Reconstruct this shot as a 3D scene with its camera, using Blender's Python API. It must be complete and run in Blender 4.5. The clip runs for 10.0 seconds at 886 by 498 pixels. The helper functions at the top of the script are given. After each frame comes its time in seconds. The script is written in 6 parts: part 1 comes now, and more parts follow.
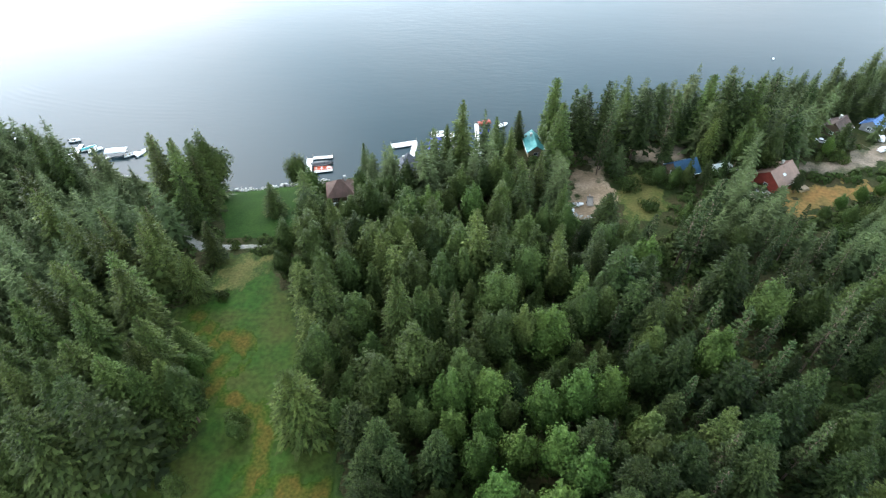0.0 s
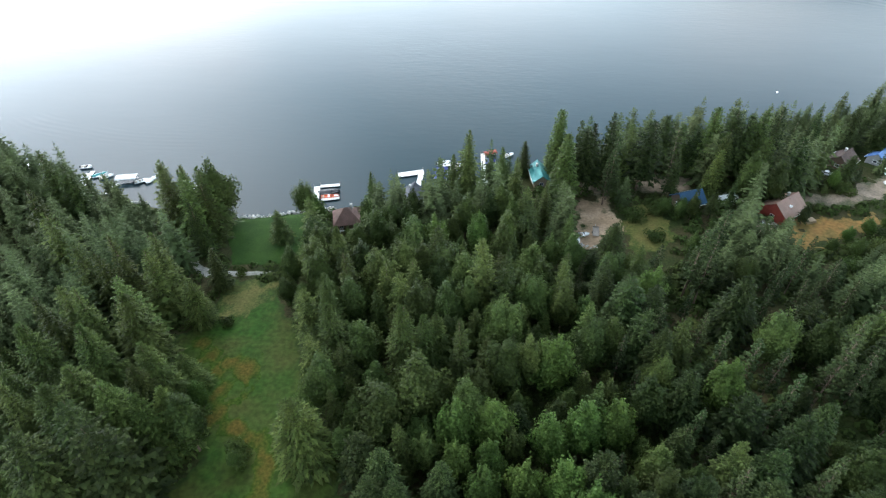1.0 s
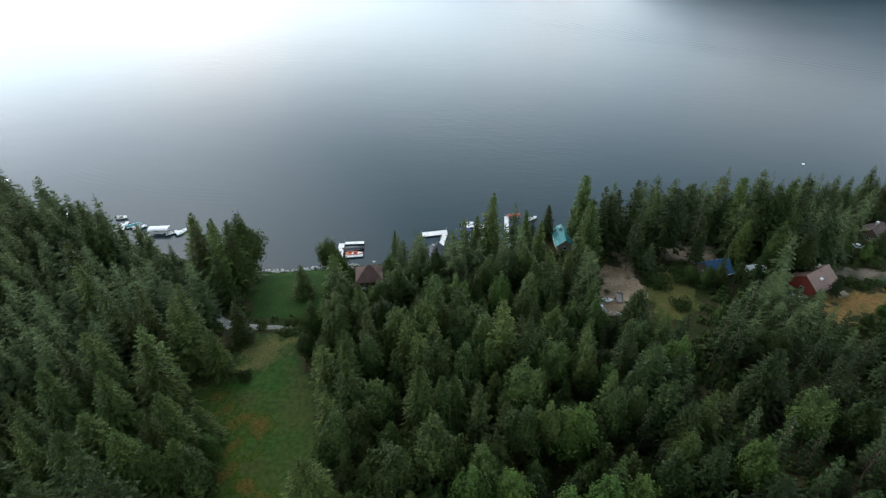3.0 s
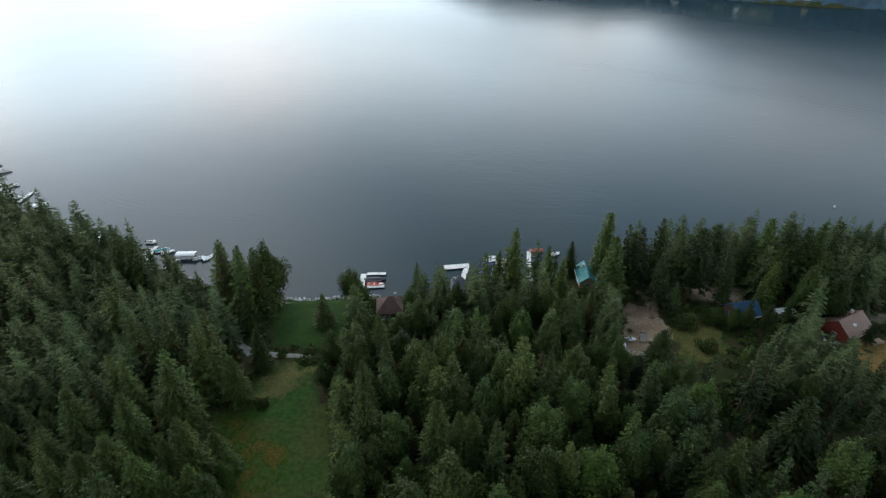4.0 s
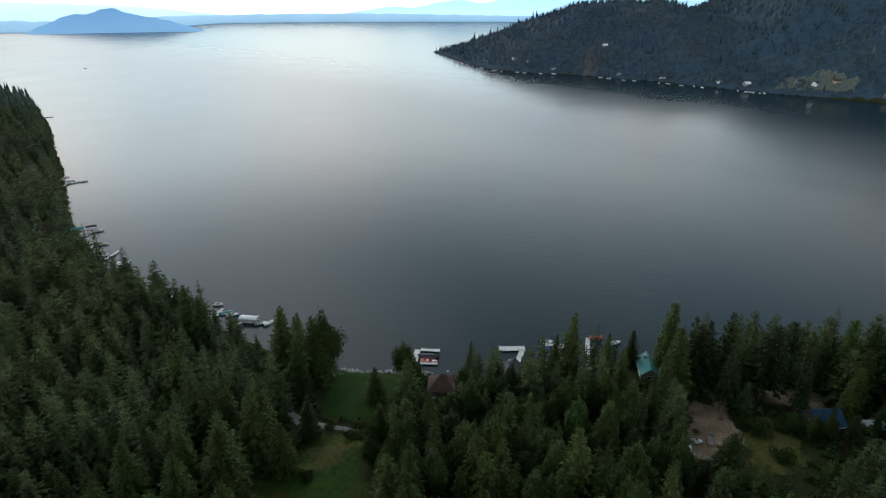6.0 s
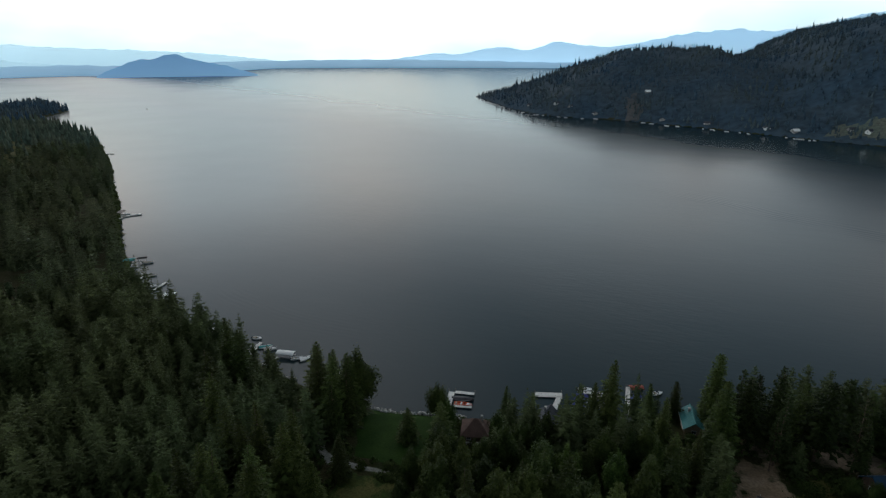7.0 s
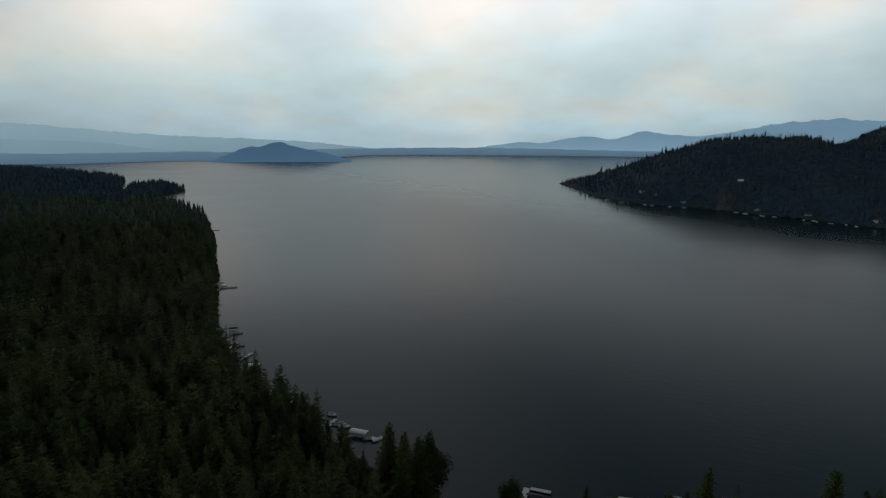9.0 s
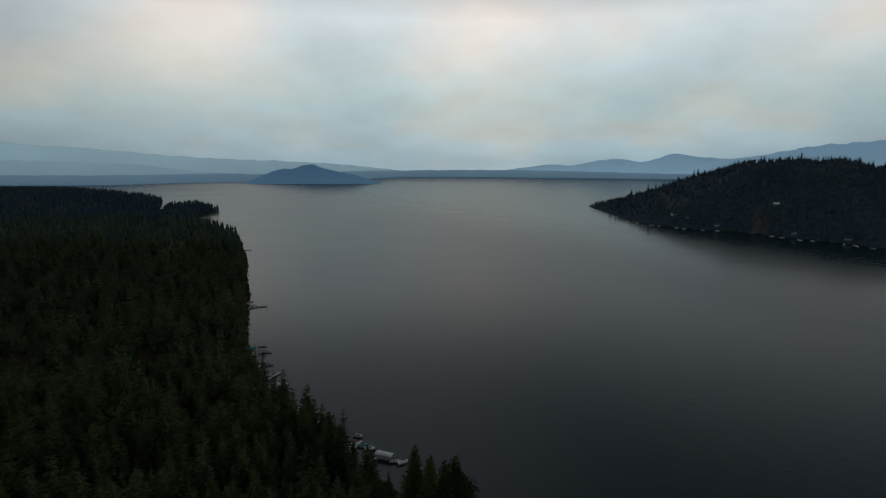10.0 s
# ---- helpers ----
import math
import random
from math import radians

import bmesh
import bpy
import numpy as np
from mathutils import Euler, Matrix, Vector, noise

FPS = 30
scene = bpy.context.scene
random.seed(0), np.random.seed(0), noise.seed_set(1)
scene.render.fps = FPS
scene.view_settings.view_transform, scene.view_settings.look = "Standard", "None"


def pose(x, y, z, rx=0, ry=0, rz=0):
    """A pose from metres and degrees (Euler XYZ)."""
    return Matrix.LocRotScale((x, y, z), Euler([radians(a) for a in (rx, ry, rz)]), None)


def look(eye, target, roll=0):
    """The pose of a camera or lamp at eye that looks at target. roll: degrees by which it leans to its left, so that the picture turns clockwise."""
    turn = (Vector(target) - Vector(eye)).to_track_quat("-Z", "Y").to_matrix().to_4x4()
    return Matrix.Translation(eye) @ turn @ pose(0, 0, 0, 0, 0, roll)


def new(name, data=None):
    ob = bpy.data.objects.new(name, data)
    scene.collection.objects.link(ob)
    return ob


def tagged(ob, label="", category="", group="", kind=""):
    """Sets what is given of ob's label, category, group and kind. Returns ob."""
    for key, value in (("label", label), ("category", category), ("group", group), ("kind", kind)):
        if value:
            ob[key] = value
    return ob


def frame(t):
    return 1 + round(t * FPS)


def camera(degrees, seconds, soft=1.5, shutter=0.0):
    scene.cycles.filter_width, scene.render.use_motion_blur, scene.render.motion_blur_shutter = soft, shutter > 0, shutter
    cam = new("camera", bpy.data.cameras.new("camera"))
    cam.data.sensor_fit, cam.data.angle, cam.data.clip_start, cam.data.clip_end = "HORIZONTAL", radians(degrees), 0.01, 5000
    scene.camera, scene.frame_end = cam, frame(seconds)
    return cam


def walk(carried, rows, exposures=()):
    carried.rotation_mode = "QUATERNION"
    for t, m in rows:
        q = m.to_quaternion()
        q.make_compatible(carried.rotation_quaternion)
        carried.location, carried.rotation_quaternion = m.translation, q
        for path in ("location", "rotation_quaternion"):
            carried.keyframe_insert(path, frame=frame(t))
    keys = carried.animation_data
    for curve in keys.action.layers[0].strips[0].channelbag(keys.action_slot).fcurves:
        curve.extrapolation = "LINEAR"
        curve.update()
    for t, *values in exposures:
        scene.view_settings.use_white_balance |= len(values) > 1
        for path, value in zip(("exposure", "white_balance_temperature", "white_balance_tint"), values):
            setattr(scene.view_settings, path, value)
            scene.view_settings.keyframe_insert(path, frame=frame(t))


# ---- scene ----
cam = camera(76.2, 10.0, soft=1.25)
PATH = [
    (0, pose(0, 0, 120, 46.28, 0.70, 0.84)),
    (0.5, pose(0, 0, 120, 47.60, 0.67, 1.17)),
    (1, pose(0, 0, 120, 49.19, 0.67, 1.62)),
    (1.5, pose(0, 0, 120, 50.69, 0.62, 2.12)),
    (2, pose(0, 0, 120, 52.21, 0.56, 2.76)),
    (2.5, pose(0, 0, 120, 53.74, 0.53, 3.54)),
    (4, pose(0, 0, 120, 58.69, 0.31, 7.32)),
    (4.5, pose(0, 0, 120, 60.49, 0.23, 8.92)),
    (5, pose(0, 0, 120, 62.47, 0.17, 10.52)),
    (5.5, pose(0, 0, 120, 64.56, 0.08, 12.18)),
    (7, pose(0, 0, 120, 70.76, -0.13, 18.23)),
    (7.5, pose(0, 0, 120, 72.85, -0.18, 20.32)),
    (8, pose(0, 0, 120, 74.97, -0.17, 22.48)),
    (8.5, pose(0, 0, 120, 77.07, -0.19, 24.68)),
    (9, pose(0, 0, 120, 79.11, -0.28, 26.61)),
    (9.5, pose(0, 0, 120, 81.08, -0.24, 28.86)),
    (10, pose(0, 0, 120, 81.30, -0.30, 29.47))
]
EXPOSURE = [(0.0, 0.88, 6220, 10), (1.0, 0.47, 6220, 10), (2.5, -0.17, 6200, 10), (4.0, -0.77, 6200, 10), (4.5, -0.97, 6220, 10), (5.5, -1.3, 6300, 10),
            (7.0, -2.25, 6450, 10), (7.5, -2.57, 6480, 10), (8.5, -3.2, 6500, 10), (9.5, -3.75, 6500, 10), (10.0, -3.8, 6500, 10)]
walk(cam, PATH, EXPOSURE)

# ---------------------------------------------------------------- light
SUN_AZ, SUN_EL = radians(38), radians(42)      # to the left of +y, above the horizon
SUN_DIR = Vector((-math.sin(SUN_AZ) * math.cos(SUN_EL), math.cos(SUN_AZ) * math.cos(SUN_EL), math.sin(SUN_EL)))


def build_world():
    w = bpy.data.worlds.new("overcast_sky")
    scene.world = w
    w.use_nodes = True
    nt = w.node_tree
    nt.nodes.clear()
    N, L = nt.nodes.new, nt.links.new
    out, bg = N("ShaderNodeOutputWorld"), N("ShaderNodeBackground")
    L(bg.outputs[0], out.inputs[0])
    bg.inputs[1].default_value = 1.0
    tc = N("ShaderNodeTexCoord")
    sky = N("ShaderNodeTexSky")
    sky.sky_type = "NISHITA"
    sky.sun_disc = False
    sky.sun_elevation, sky.sun_rotation = SUN_EL, -SUN_AZ
    sky.air_density, sky.dust_density, sky.ozone_density = 1.0, 3.0, 1.5
    skys = N("ShaderNodeVectorMath"); skys.operation = "SCALE"; skys.inputs["Scale"].default_value = 0.03
    L(sky.outputs[0], skys.inputs[0])
    # cloud deck: brighter round the veiled sun, darker and bluer overhead, broken by soft cloud forms
    dot = N("ShaderNodeVectorMath"); dot.operation = "DOT_PRODUCT"
    L(tc.outputs["Generated"], dot.inputs[0]); dot.inputs[1].default_value = (-0.395, 0.886, 0.32)
    glow = N("ShaderNodeMapRange"); glow.interpolation_type = "SMOOTHSTEP"
    L(dot.outputs["Value"], glow.inputs[0])
    for i, v in enumerate((0.62, 1.0, 1.0, 1.50), 1):
        glow.inputs[i].default_value = v
    sep = N("ShaderNodeSeparateXYZ"); L(tc.outputs["Generated"], sep.inputs[0])
    ramp = N("ShaderNodeValToRGB"); L(sep.outputs["Z"], ramp.inputs[0])
    e = ramp.color_ramp.elements
    e[0].position, e[0].color = 0.0, (0.82, 1.08, 1.17, 1)
    e[1].position, e[1].color = 1.0, (0.14, 0.18, 0.21, 1)
    for p, c in ((0.10, (1.14, 1.38, 1.36, 1)), (0.23, (1.70, 1.83, 1.82, 1)), (0.335, (0.80, 0.87, 0.91, 1)), (0.42, (0.37, 0.46, 0.52, 1)), (0.55, (0.18, 0.238, 0.272, 1))):
        q = e.new(p); q.color = c
    # flattened direction, so that clouds stretch towards the horizon
    addz = N("ShaderNodeMath"); addz.operation = "ADD"; addz.inputs[1].default_value = 0.35
    absz = N("ShaderNodeMath"); absz.operation = "ABSOLUTE"; L(sep.outputs["Z"], absz.inputs[0]); L(absz.outputs[0], addz.inputs[0])
    dx = N("ShaderNodeMath"); dx.operation = "DIVIDE"; L(sep.outputs["X"], dx.inputs[0]); L(addz.outputs[0], dx.inputs[1])
    dy = N("ShaderNodeMath"); dy.operation = "DIVIDE"; L(sep.outputs["Y"], dy.inputs[0]); L(addz.outputs[0], dy.inputs[1])
    com = N("ShaderNodeCombineXYZ"); L(dx.outputs[0], com.inputs[0]); L(dy.outputs[0], com.inputs[1])
    cn = N("ShaderNodeTexNoise"); cn.inputs["Scale"].default_value = 1.5; cn.inputs["Detail"].default_value = 4; cn.inputs["Roughness"].default_value = 0.5
    L(com.outputs[0], cn.inputs["Vector"])
    cm = N("ShaderNodeMapRange"); L(cn.outputs["Fac"], cm.inputs[0])
    for i, v in enumerate((0.3, 0.7, 0.82, 1.19), 1):
        cm.inputs[i].default_value = v
    cloud = N("ShaderNodeVectorMath"); cloud.operation = "SCALE"; L(ramp.outputs[0], cloud.inputs[0]); L(cm.outputs[0], cloud.inputs["Scale"])
    warm = N("ShaderNodeTexNoise"); warm.inputs["Scale"].default_value = 1.6; warm.inputs["Detail"].default_value = 2
    L(com.outputs[0], warm.inputs["Vector"])
    tint = N("ShaderNodeMix"); tint.data_type = "RGBA"
    wr = N("ShaderNodeMapRange"); L(warm.outputs["Fac"], wr.inputs[0]); wr.inputs[1].default_value, wr.inputs[2].default_value = 0.45, 0.65
    L(wr.outputs[0], tint.inputs[0])
    tint.inputs[6].default_value, tint.inputs[7].default_value = (0.945, 0.99, 1.045, 1), (1.13, 0.98, 0.92, 1)
    gl = N("ShaderNodeVectorMath"); gl.operation = "MULTIPLY"; L(cloud.outputs[0], gl.inputs[0]); L(tint.outputs[2], gl.inputs[1])
    gl2 = N("ShaderNodeMath"); gl2.operation = "MULTIPLY"; gl2.inputs[1].default_value = 3.6; L(glow.outputs[0], gl2.inputs[0])
    s1 = N("ShaderNodeVectorMath"); s1.operation = "SCALE"; L(gl.outputs[0], s1.inputs[0]); L(gl2.outputs[0], s1.inputs["Scale"])
    # the sun itself, veiled by smoke and cloud
    near_sun = N("ShaderNodeVectorMath"); near_sun.operation = "DOT_PRODUCT"; near_sun.inputs[1].default_value = SUN_DIR
    L(tc.outputs["Generated"], near_sun.inputs[0])
    veil = N("ShaderNodeMapRange"); veil.interpolation_type = "SMOOTHSTEP"; L(near_sun.outputs["Value"], veil.inputs[0])
    for i, v in enumerate((0.885, 0.99, 0.0, 2.7), 1):
        veil.inputs[i].default_value = v
    veiled = N("ShaderNodeVectorMath"); veiled.operation = "SCALE"; veiled.inputs[0].default_value = (1.0, 0.965, 0.965); L(veil.outputs[0], veiled.inputs["Scale"])
    s0 = N("ShaderNodeVectorMath"); s0.operation = "ADD"; L(skys.outputs[0], s0.inputs[0]); L(veiled.outputs[0], s0.inputs[1])
    s2 = N("ShaderNodeVectorMath"); s2.operation = "ADD"; L(s1.outputs[0], s2.inputs[0]); L(s0.outputs[0], s2.inputs[1])
    L(s2.outputs[0], bg.inputs[0])


build_world()
sun = new("sun", bpy.data.lights.new("sun", "SUN"))
sun.data.energy, sun.data.angle, sun.data.color = 0.5, radians(18), (1.0, 0.95, 0.88)
sun.matrix_world = look(SUN_DIR * 300, (0, 0, 0))


# ---------------------------------------------------------------- materials
def material(name, colour, rough=0.8, metal=0.0, var=0.25, scale=1.0, fine=8.0, bump=0.0, second=None, obj_var=0.0, island_var=0.0,
             coords="Object", spec=0.3, translucent=0.0, border=None, wear=1.4):
    """A principled surface whose colour wanders at two scales; second: a second colour for the broad patches."""
    m = bpy.data.materials.new(name)
    m.use_nodes = True
    nt = m.node_tree
    N, L = nt.nodes.new, nt.links.new
    b = nt.nodes["Principled BSDF"]
    b.inputs["Roughness"].default_value, b.inputs["Metallic"].default_value = rough, metal
    b.inputs["Specular IOR Level"].default_value = spec
    tc = N("ShaderNodeTexCoord")
    n1, n2 = N("ShaderNodeTexNoise"), N("ShaderNodeTexNoise")
    for n, s in ((n1, scale), (n2, scale * fine)):
        n.inputs["Scale"].default_value, n.inputs["Detail"].default_value = s, 5
        L(tc.outputs[coords], n.inputs["Vector"])
    mix = N("ShaderNodeMix"); mix.data_type = "RGBA"
    c2 = second or tuple(c * (1 - var) for c in colour)
    mix.inputs[6].default_value, mix.inputs[7].default_value = (*colour, 1), (*c2, 1)
    r1 = N("ShaderNodeMapRange"); L(n1.outputs["Fac"], r1.inputs[0])
    r1.inputs[1].default_value, r1.inputs[2].default_value = 0.38, 0.62
    L(r1.outputs[0], mix.inputs[0])
    surface = mix.outputs[2]
    if border:
        # the cover thins out towards its edge and the growth around it comes through
        at, ad, sm, bm = N("ShaderNodeAttribute"), N("ShaderNodeMath"), N("ShaderNodeMapRange"), N("ShaderNodeMix")
        at.attribute_name = "inner"
        ad.operation = "ADD"
        L(at.outputs["Fac"], ad.inputs[0]); L(n2.outputs["Fac"], ad.inputs[1])
        sm.interpolation_type = "SMOOTHSTEP"
        L(ad.outputs[0], sm.inputs[0]); sm.inputs[1].default_value, sm.inputs[2].default_value = 0.45, wear
        bm.data_type = "RGBA"
        L(sm.outputs[0], bm.inputs[0]); bm.inputs[6].default_value = (*border, 1); L(surface, bm.inputs[7])
        surface = bm.outputs[2]
    hsv = N("ShaderNodeHueSaturation"); L(surface, hsv.inputs["Color"])
    val = N("ShaderNodeMapRange"); L(n2.outputs["Fac"], val.inputs[0])
    val.inputs[1].default_value, val.inputs[2].default_value, val.inputs[3].default_value, val.inputs[4].default_value = 0.3, 0.7, 1 - var, 1 + var
    last = val.outputs[0]
    for amount, socket in ((obj_var, "obj"), (island_var, "isl")):
        if amount:
            src = N("ShaderNodeObjectInfo").outputs["Random"] if socket == "obj" else N("ShaderNodeNewGeometry").outputs["Random Per Island"]
            mr = N("ShaderNodeMapRange"); L(src, mr.inputs[0])
            mr.inputs[3].default_value, mr.inputs[4].default_value = 1 - amount, 1 + amount
            mu = N("ShaderNodeMath"); mu.operation = "MULTIPLY"; L(last, mu.inputs[0]); L(mr.outputs[0], mu.inputs[1])
            last = mu.outputs[0]
            if socket == "obj":
                hu = N("ShaderNodeMapRange"); L(src, hu.inputs[0]); hu.inputs[3].default_value, hu.inputs[4].default_value = 0.5 + amount * 0.015, 0.5 - amount * 0.06
                wn = N("ShaderNodeTexWhiteNoise"); wn.noise_dimensions = "1D"; L(src, wn.inputs["W"]); L(wn.outputs["Value"], hu.inputs[0])
                L(hu.outputs[0], hsv.inputs["Hue"])
    L(last, hsv.inputs["Value"])
    L(hsv.outputs[0], b.inputs["Base Color"])
    if bump:
        bp = N("ShaderNodeBump"); bp.inputs["Strength"].default_value = bump; bp.inputs["Distance"].default_value = 0.3
        L(n2.outputs["Fac"], bp.inputs["Height"]); L(bp.outputs[0], b.inputs["Normal"])
    if translucent:
        tr = N("ShaderNodeBsdfTranslucent"); L(hsv.outputs[0], tr.inputs[0])
        ms = N("ShaderNodeMixShader"); ms.inputs[0].default_value = translucent
        L(b.outputs[0], ms.inputs[1]); L(tr.outputs[0], ms.inputs[2]); L(ms.outputs[0], nt.nodes["Material Output"].inputs[0])
    return m


def water_material():
    m = bpy.data.materials.new("lake_water")
    m.use_nodes = True
    nt = m.node_tree
    N, L = nt.nodes.new, nt.links.new
    nt.nodes.remove(nt.nodes["Principled BSDF"])
    body, gloss, fres, mix = N("ShaderNodeBsdfDiffuse"), N("ShaderNodeBsdfGlossy"), N("ShaderNodeFresnel"), N("ShaderNodeMixShader")
    body.inputs["Color"].default_value = (0.0100, 0.027, 0.033, 1)
    broken, sheen = N("ShaderNodeBsdfGlossy"), N("ShaderNodeMixShader")
    gloss.inputs["Roughness"].default_value, broken.inputs["Roughness"].default_value = 0.13, 0.31
    fres.inputs["IOR"].default_value = 1.33
    # wave slopes keep the lake from being a full mirror at a grazing look
    den, fac = N("ShaderNodeMath"), N("ShaderNodeMath")
    den.operation, fac.operation = "MULTIPLY_ADD", "DIVIDE"
    den.inputs[1].default_value, den.inputs[2].default_value = 0.8, 1.0
    L(fres.outputs[0], den.inputs[0]); L(fres.outputs[0], fac.inputs[0]); L(den.outputs[0], fac.inputs[1])
    L(fac.outputs[0], mix.inputs[0]); L(body.outputs[0], mix.inputs[1]); L(sheen.outputs[0], mix.inputs[2])
    L(mix.outputs[0], nt.nodes["Material Output"].inputs[0])
    tc = N("ShaderNodeTexCoord")
    mp = N("ShaderNodeMapping"); mp.inputs["Rotation"].default_value = (0, 0, radians(20)); mp.inputs["Scale"].default_value = (0.35, 1.0, 1.0)
    L(tc.outputs["Object"], mp.inputs[0])
    small, big, patch = N("ShaderNodeTexNoise"), N("ShaderNodeTexNoise"), N("ShaderNodeTexNoise")
    for n, s, d, src in ((small, 0.42, 3, mp.outputs[0]), (big, 0.10, 3, mp.outputs[0]), (patch, 0.006, 3, tc.outputs["Object"])):
        n.inputs["Scale"].default_value, n.inputs["Detail"].default_value = s, d
        L(src, n.inputs["Vector"])
    mr = N("ShaderNodeMapRange"); L(patch.outputs["Fac"], mr.inputs[0])
    for i, v in enumerate((0.38, 0.66, 0.03, 0.34), 1):
        mr.inputs[i].default_value = v
    # a breeze ruffles the open lake in a broad band; both shores lie in its lee
    across, wander, start, stop, ruffle = N("ShaderNodeVectorMath"), N("ShaderNodeMath"), N("ShaderNodeMapRange"), N("ShaderNodeMapRange"), N("ShaderNodeMath")
    across.operation, wander.operation, ruffle.operation = "DOT_PRODUCT", "MULTIPLY_ADD", "MULTIPLY_ADD"
    L(tc.outputs["Object"], across.inputs[0]); across.inputs[1].default_value = (0.52, 0.85, 0)
    L(patch.outputs["Fac"], wander.inputs[0]); wander.inputs[1].default_value = 160; L(across.outputs["Value"], wander.inputs[2])
    for node, values in ((start, (-60, 620, 0, 1)), (stop, (560, 980, 0.9, 0))):
        node.interpolation_type = "SMOOTHSTEP"
        L(wander.outputs[0], node.inputs[0])
        for i, v in enumerate(values, 1):
            node.inputs[i].default_value = v
    L(start.outputs[0], ruffle.inputs[0]); L(stop.outputs[0], ruffle.inputs[1]); ruffle.inputs[2].default_value = 0.0
    L(ruffle.outputs[0], sheen.inputs[0]); L(gloss.outputs[0], sheen.inputs[1]); L(broken.outputs[0], sheen.inputs[2])
    b1, b2 = N("ShaderNodeBump"), N("ShaderNodeBump")
    b1.inputs["Distance"].default_value, b2.inputs["Distance"].default_value = 0.25, 0.8
    b2.inputs["Strength"].default_value = 0.07
    L(mr.outputs[0], b1.inputs["Strength"]); L(small.outputs["Fac"], b1.inputs["Height"])
    L(big.outputs["Fac"], b2.inputs["Height"]); L(b1.outputs[0], b2.inputs["Normal"]); 
    for node in (body, gloss, broken, fres):
        L(b2.outputs[0], node.inputs["Normal"])
    return m


WATER = water_material()
# Heath of the far hill; the blue in its colour stands for haze.
HAZED_HEATH = material("haze_tinted_heath", (0.036, 0.064, 0.092), second=(0.046, 0.067, 0.084), scale=0.01, fine=10, var=0.3, spec=0.05)
FLOOR = material("forest_floor", (0.024, 0.034, 0.010), second=(0.045, 0.040, 0.018), scale=0.08, fine=20, var=0.4, bump=0.5, spec=0.05)
LAWN = material("mown_lawn", (0.029, 0.060, 0.012), second=(0.022, 0.048, 0.010), scale=0.15, fine=12, var=0.22, spec=0.03, bump=0.2)
MEADOW = material("meadow_grass", (0.024, 0.060, 0.008), second=(0.048, 0.058, 0.013), scale=0.07, fine=12, var=0.3, bump=0.35, spec=0.08, border=(0.030, 0.050, 0.012))
DIRT = material("dry_dirt", (0.098, 0.060, 0.015), second=(0.066, 0.058, 0.012), scale=0.3, fine=5, var=0.3, bump=0.1, spec=0.04, border=(0.030, 0.058, 0.008), wear=2.1)
SAND = material("pale_sand", (0.33, 0.235, 0.155), second=(0.22, 0.15, 0.09), scale=0.2, fine=7, var=0.25, bump=0.3, border=(0.06, 0.06, 0.02))
DRYGRASS = material("dry_yellow_grass", (0.22, 0.118, 0.040), second=(0.165, 0.108, 0.036), scale=0.06, fine=14, var=0.22, bump=0.4, spec=0.05, border=(0.135, 0.098, 0.032))
GRAVEL = material("pale_gravel", (0.30, 0.285, 0.26), second=(0.18, 0.175, 0.15), scale=0.4, fine=5, var=0.3, border=(0.09, 0.10, 0.05))
OLIVE = material("olive_dry_grass", (0.105, 0.095, 0.030), second=(0.075, 0.080, 0.022), scale=0.2, fine=8, var=0.3, bump=0.2, spec=0.08, border=(0.034, 0.056, 0.012))
BROWNEARTH = material("brown_earth", (0.22, 0.165, 0.12), second=(0.12, 0.095, 0.06), scale=0.25, fine=7, var=0.3, bump=0.3, border=(0.05, 0.055, 0.02))
BARK = material("bark", (0.13, 0.09, 0.065), scale=0.6, fine=6, var=0.35, bump=0.5)
NEEDLES = material("spruce_needles", (0.044, 0.068, 0.018), second=(0.062, 0.086, 0.022), scale=0.25, fine=5, var=0.25, obj_var=0.42, island_var=0.4, rough=0.6, translucent=0.2, spec=0.08)
PINE = material("pine_needles", (0.031, 0.049, 0.018), second=(0.043, 0.060, 0.021), scale=0.25, fine=5, var=0.25, obj_var=0.4, island_var=0.35, rough=0.6, translucent=0.2, spec=0.08)
DARKNEEDLES = material("dark_fir_needles", (0.022, 0.037, 0.011), second=(0.032, 0.048, 0.014), scale=0.25, fine=5, var=0.3, obj_var=0.4, island_var=0.5, rough=0.6, translucent=0.15, spec=0.08)
LIGHTNEEDLES = material("young_fir_needles", (0.046, 0.068, 0.017), second=(0.066, 0.084, 0.020), scale=0.3, fine=5, var=0.25, island_var=0.4, rough=0.6, translucent=0.2, spec=0.08)
LEAVES = material("broad_leaves", (0.033, 0.055, 0.014), second=(0.047, 0.070, 0.017), scale=0.25, fine=4, var=0.22, obj_var=0.42, island_var=0.28, rough=0.55, translucent=0.25, spec=0.08)
LIGHTLEAVES = material("light_leaves", (0.042, 0.082, 0.016), second=(0.058, 0.098, 0.020), scale=0.25, fine=4, var=0.22, obj_var=0.3, island_var=0.3, rough=0.55, translucent=0.25, spec=0.08)
GRASS = material("grass_blades", (0.030, 0.066, 0.007), second=(0.058, 0.066, 0.013), scale=0.1, fine=8, var=0.3, island_var=0.3, translucent=0.25, spec=0.08)
UNDER = material("shrub_leaves", (0.036, 0.058, 0.014), second=(0.052, 0.068, 0.019), scale=0.06, fine=20, var=0.3, island_var=0.25, translucent=0.15, spec=0.08)
WOODS = material("far_conifers", (0.046, 0.068, 0.025), second=(0.068, 0.082, 0.031), scale=0.012, fine=16, var=0.3, island_var=0.3, translucent=0.1, spec=0.08)
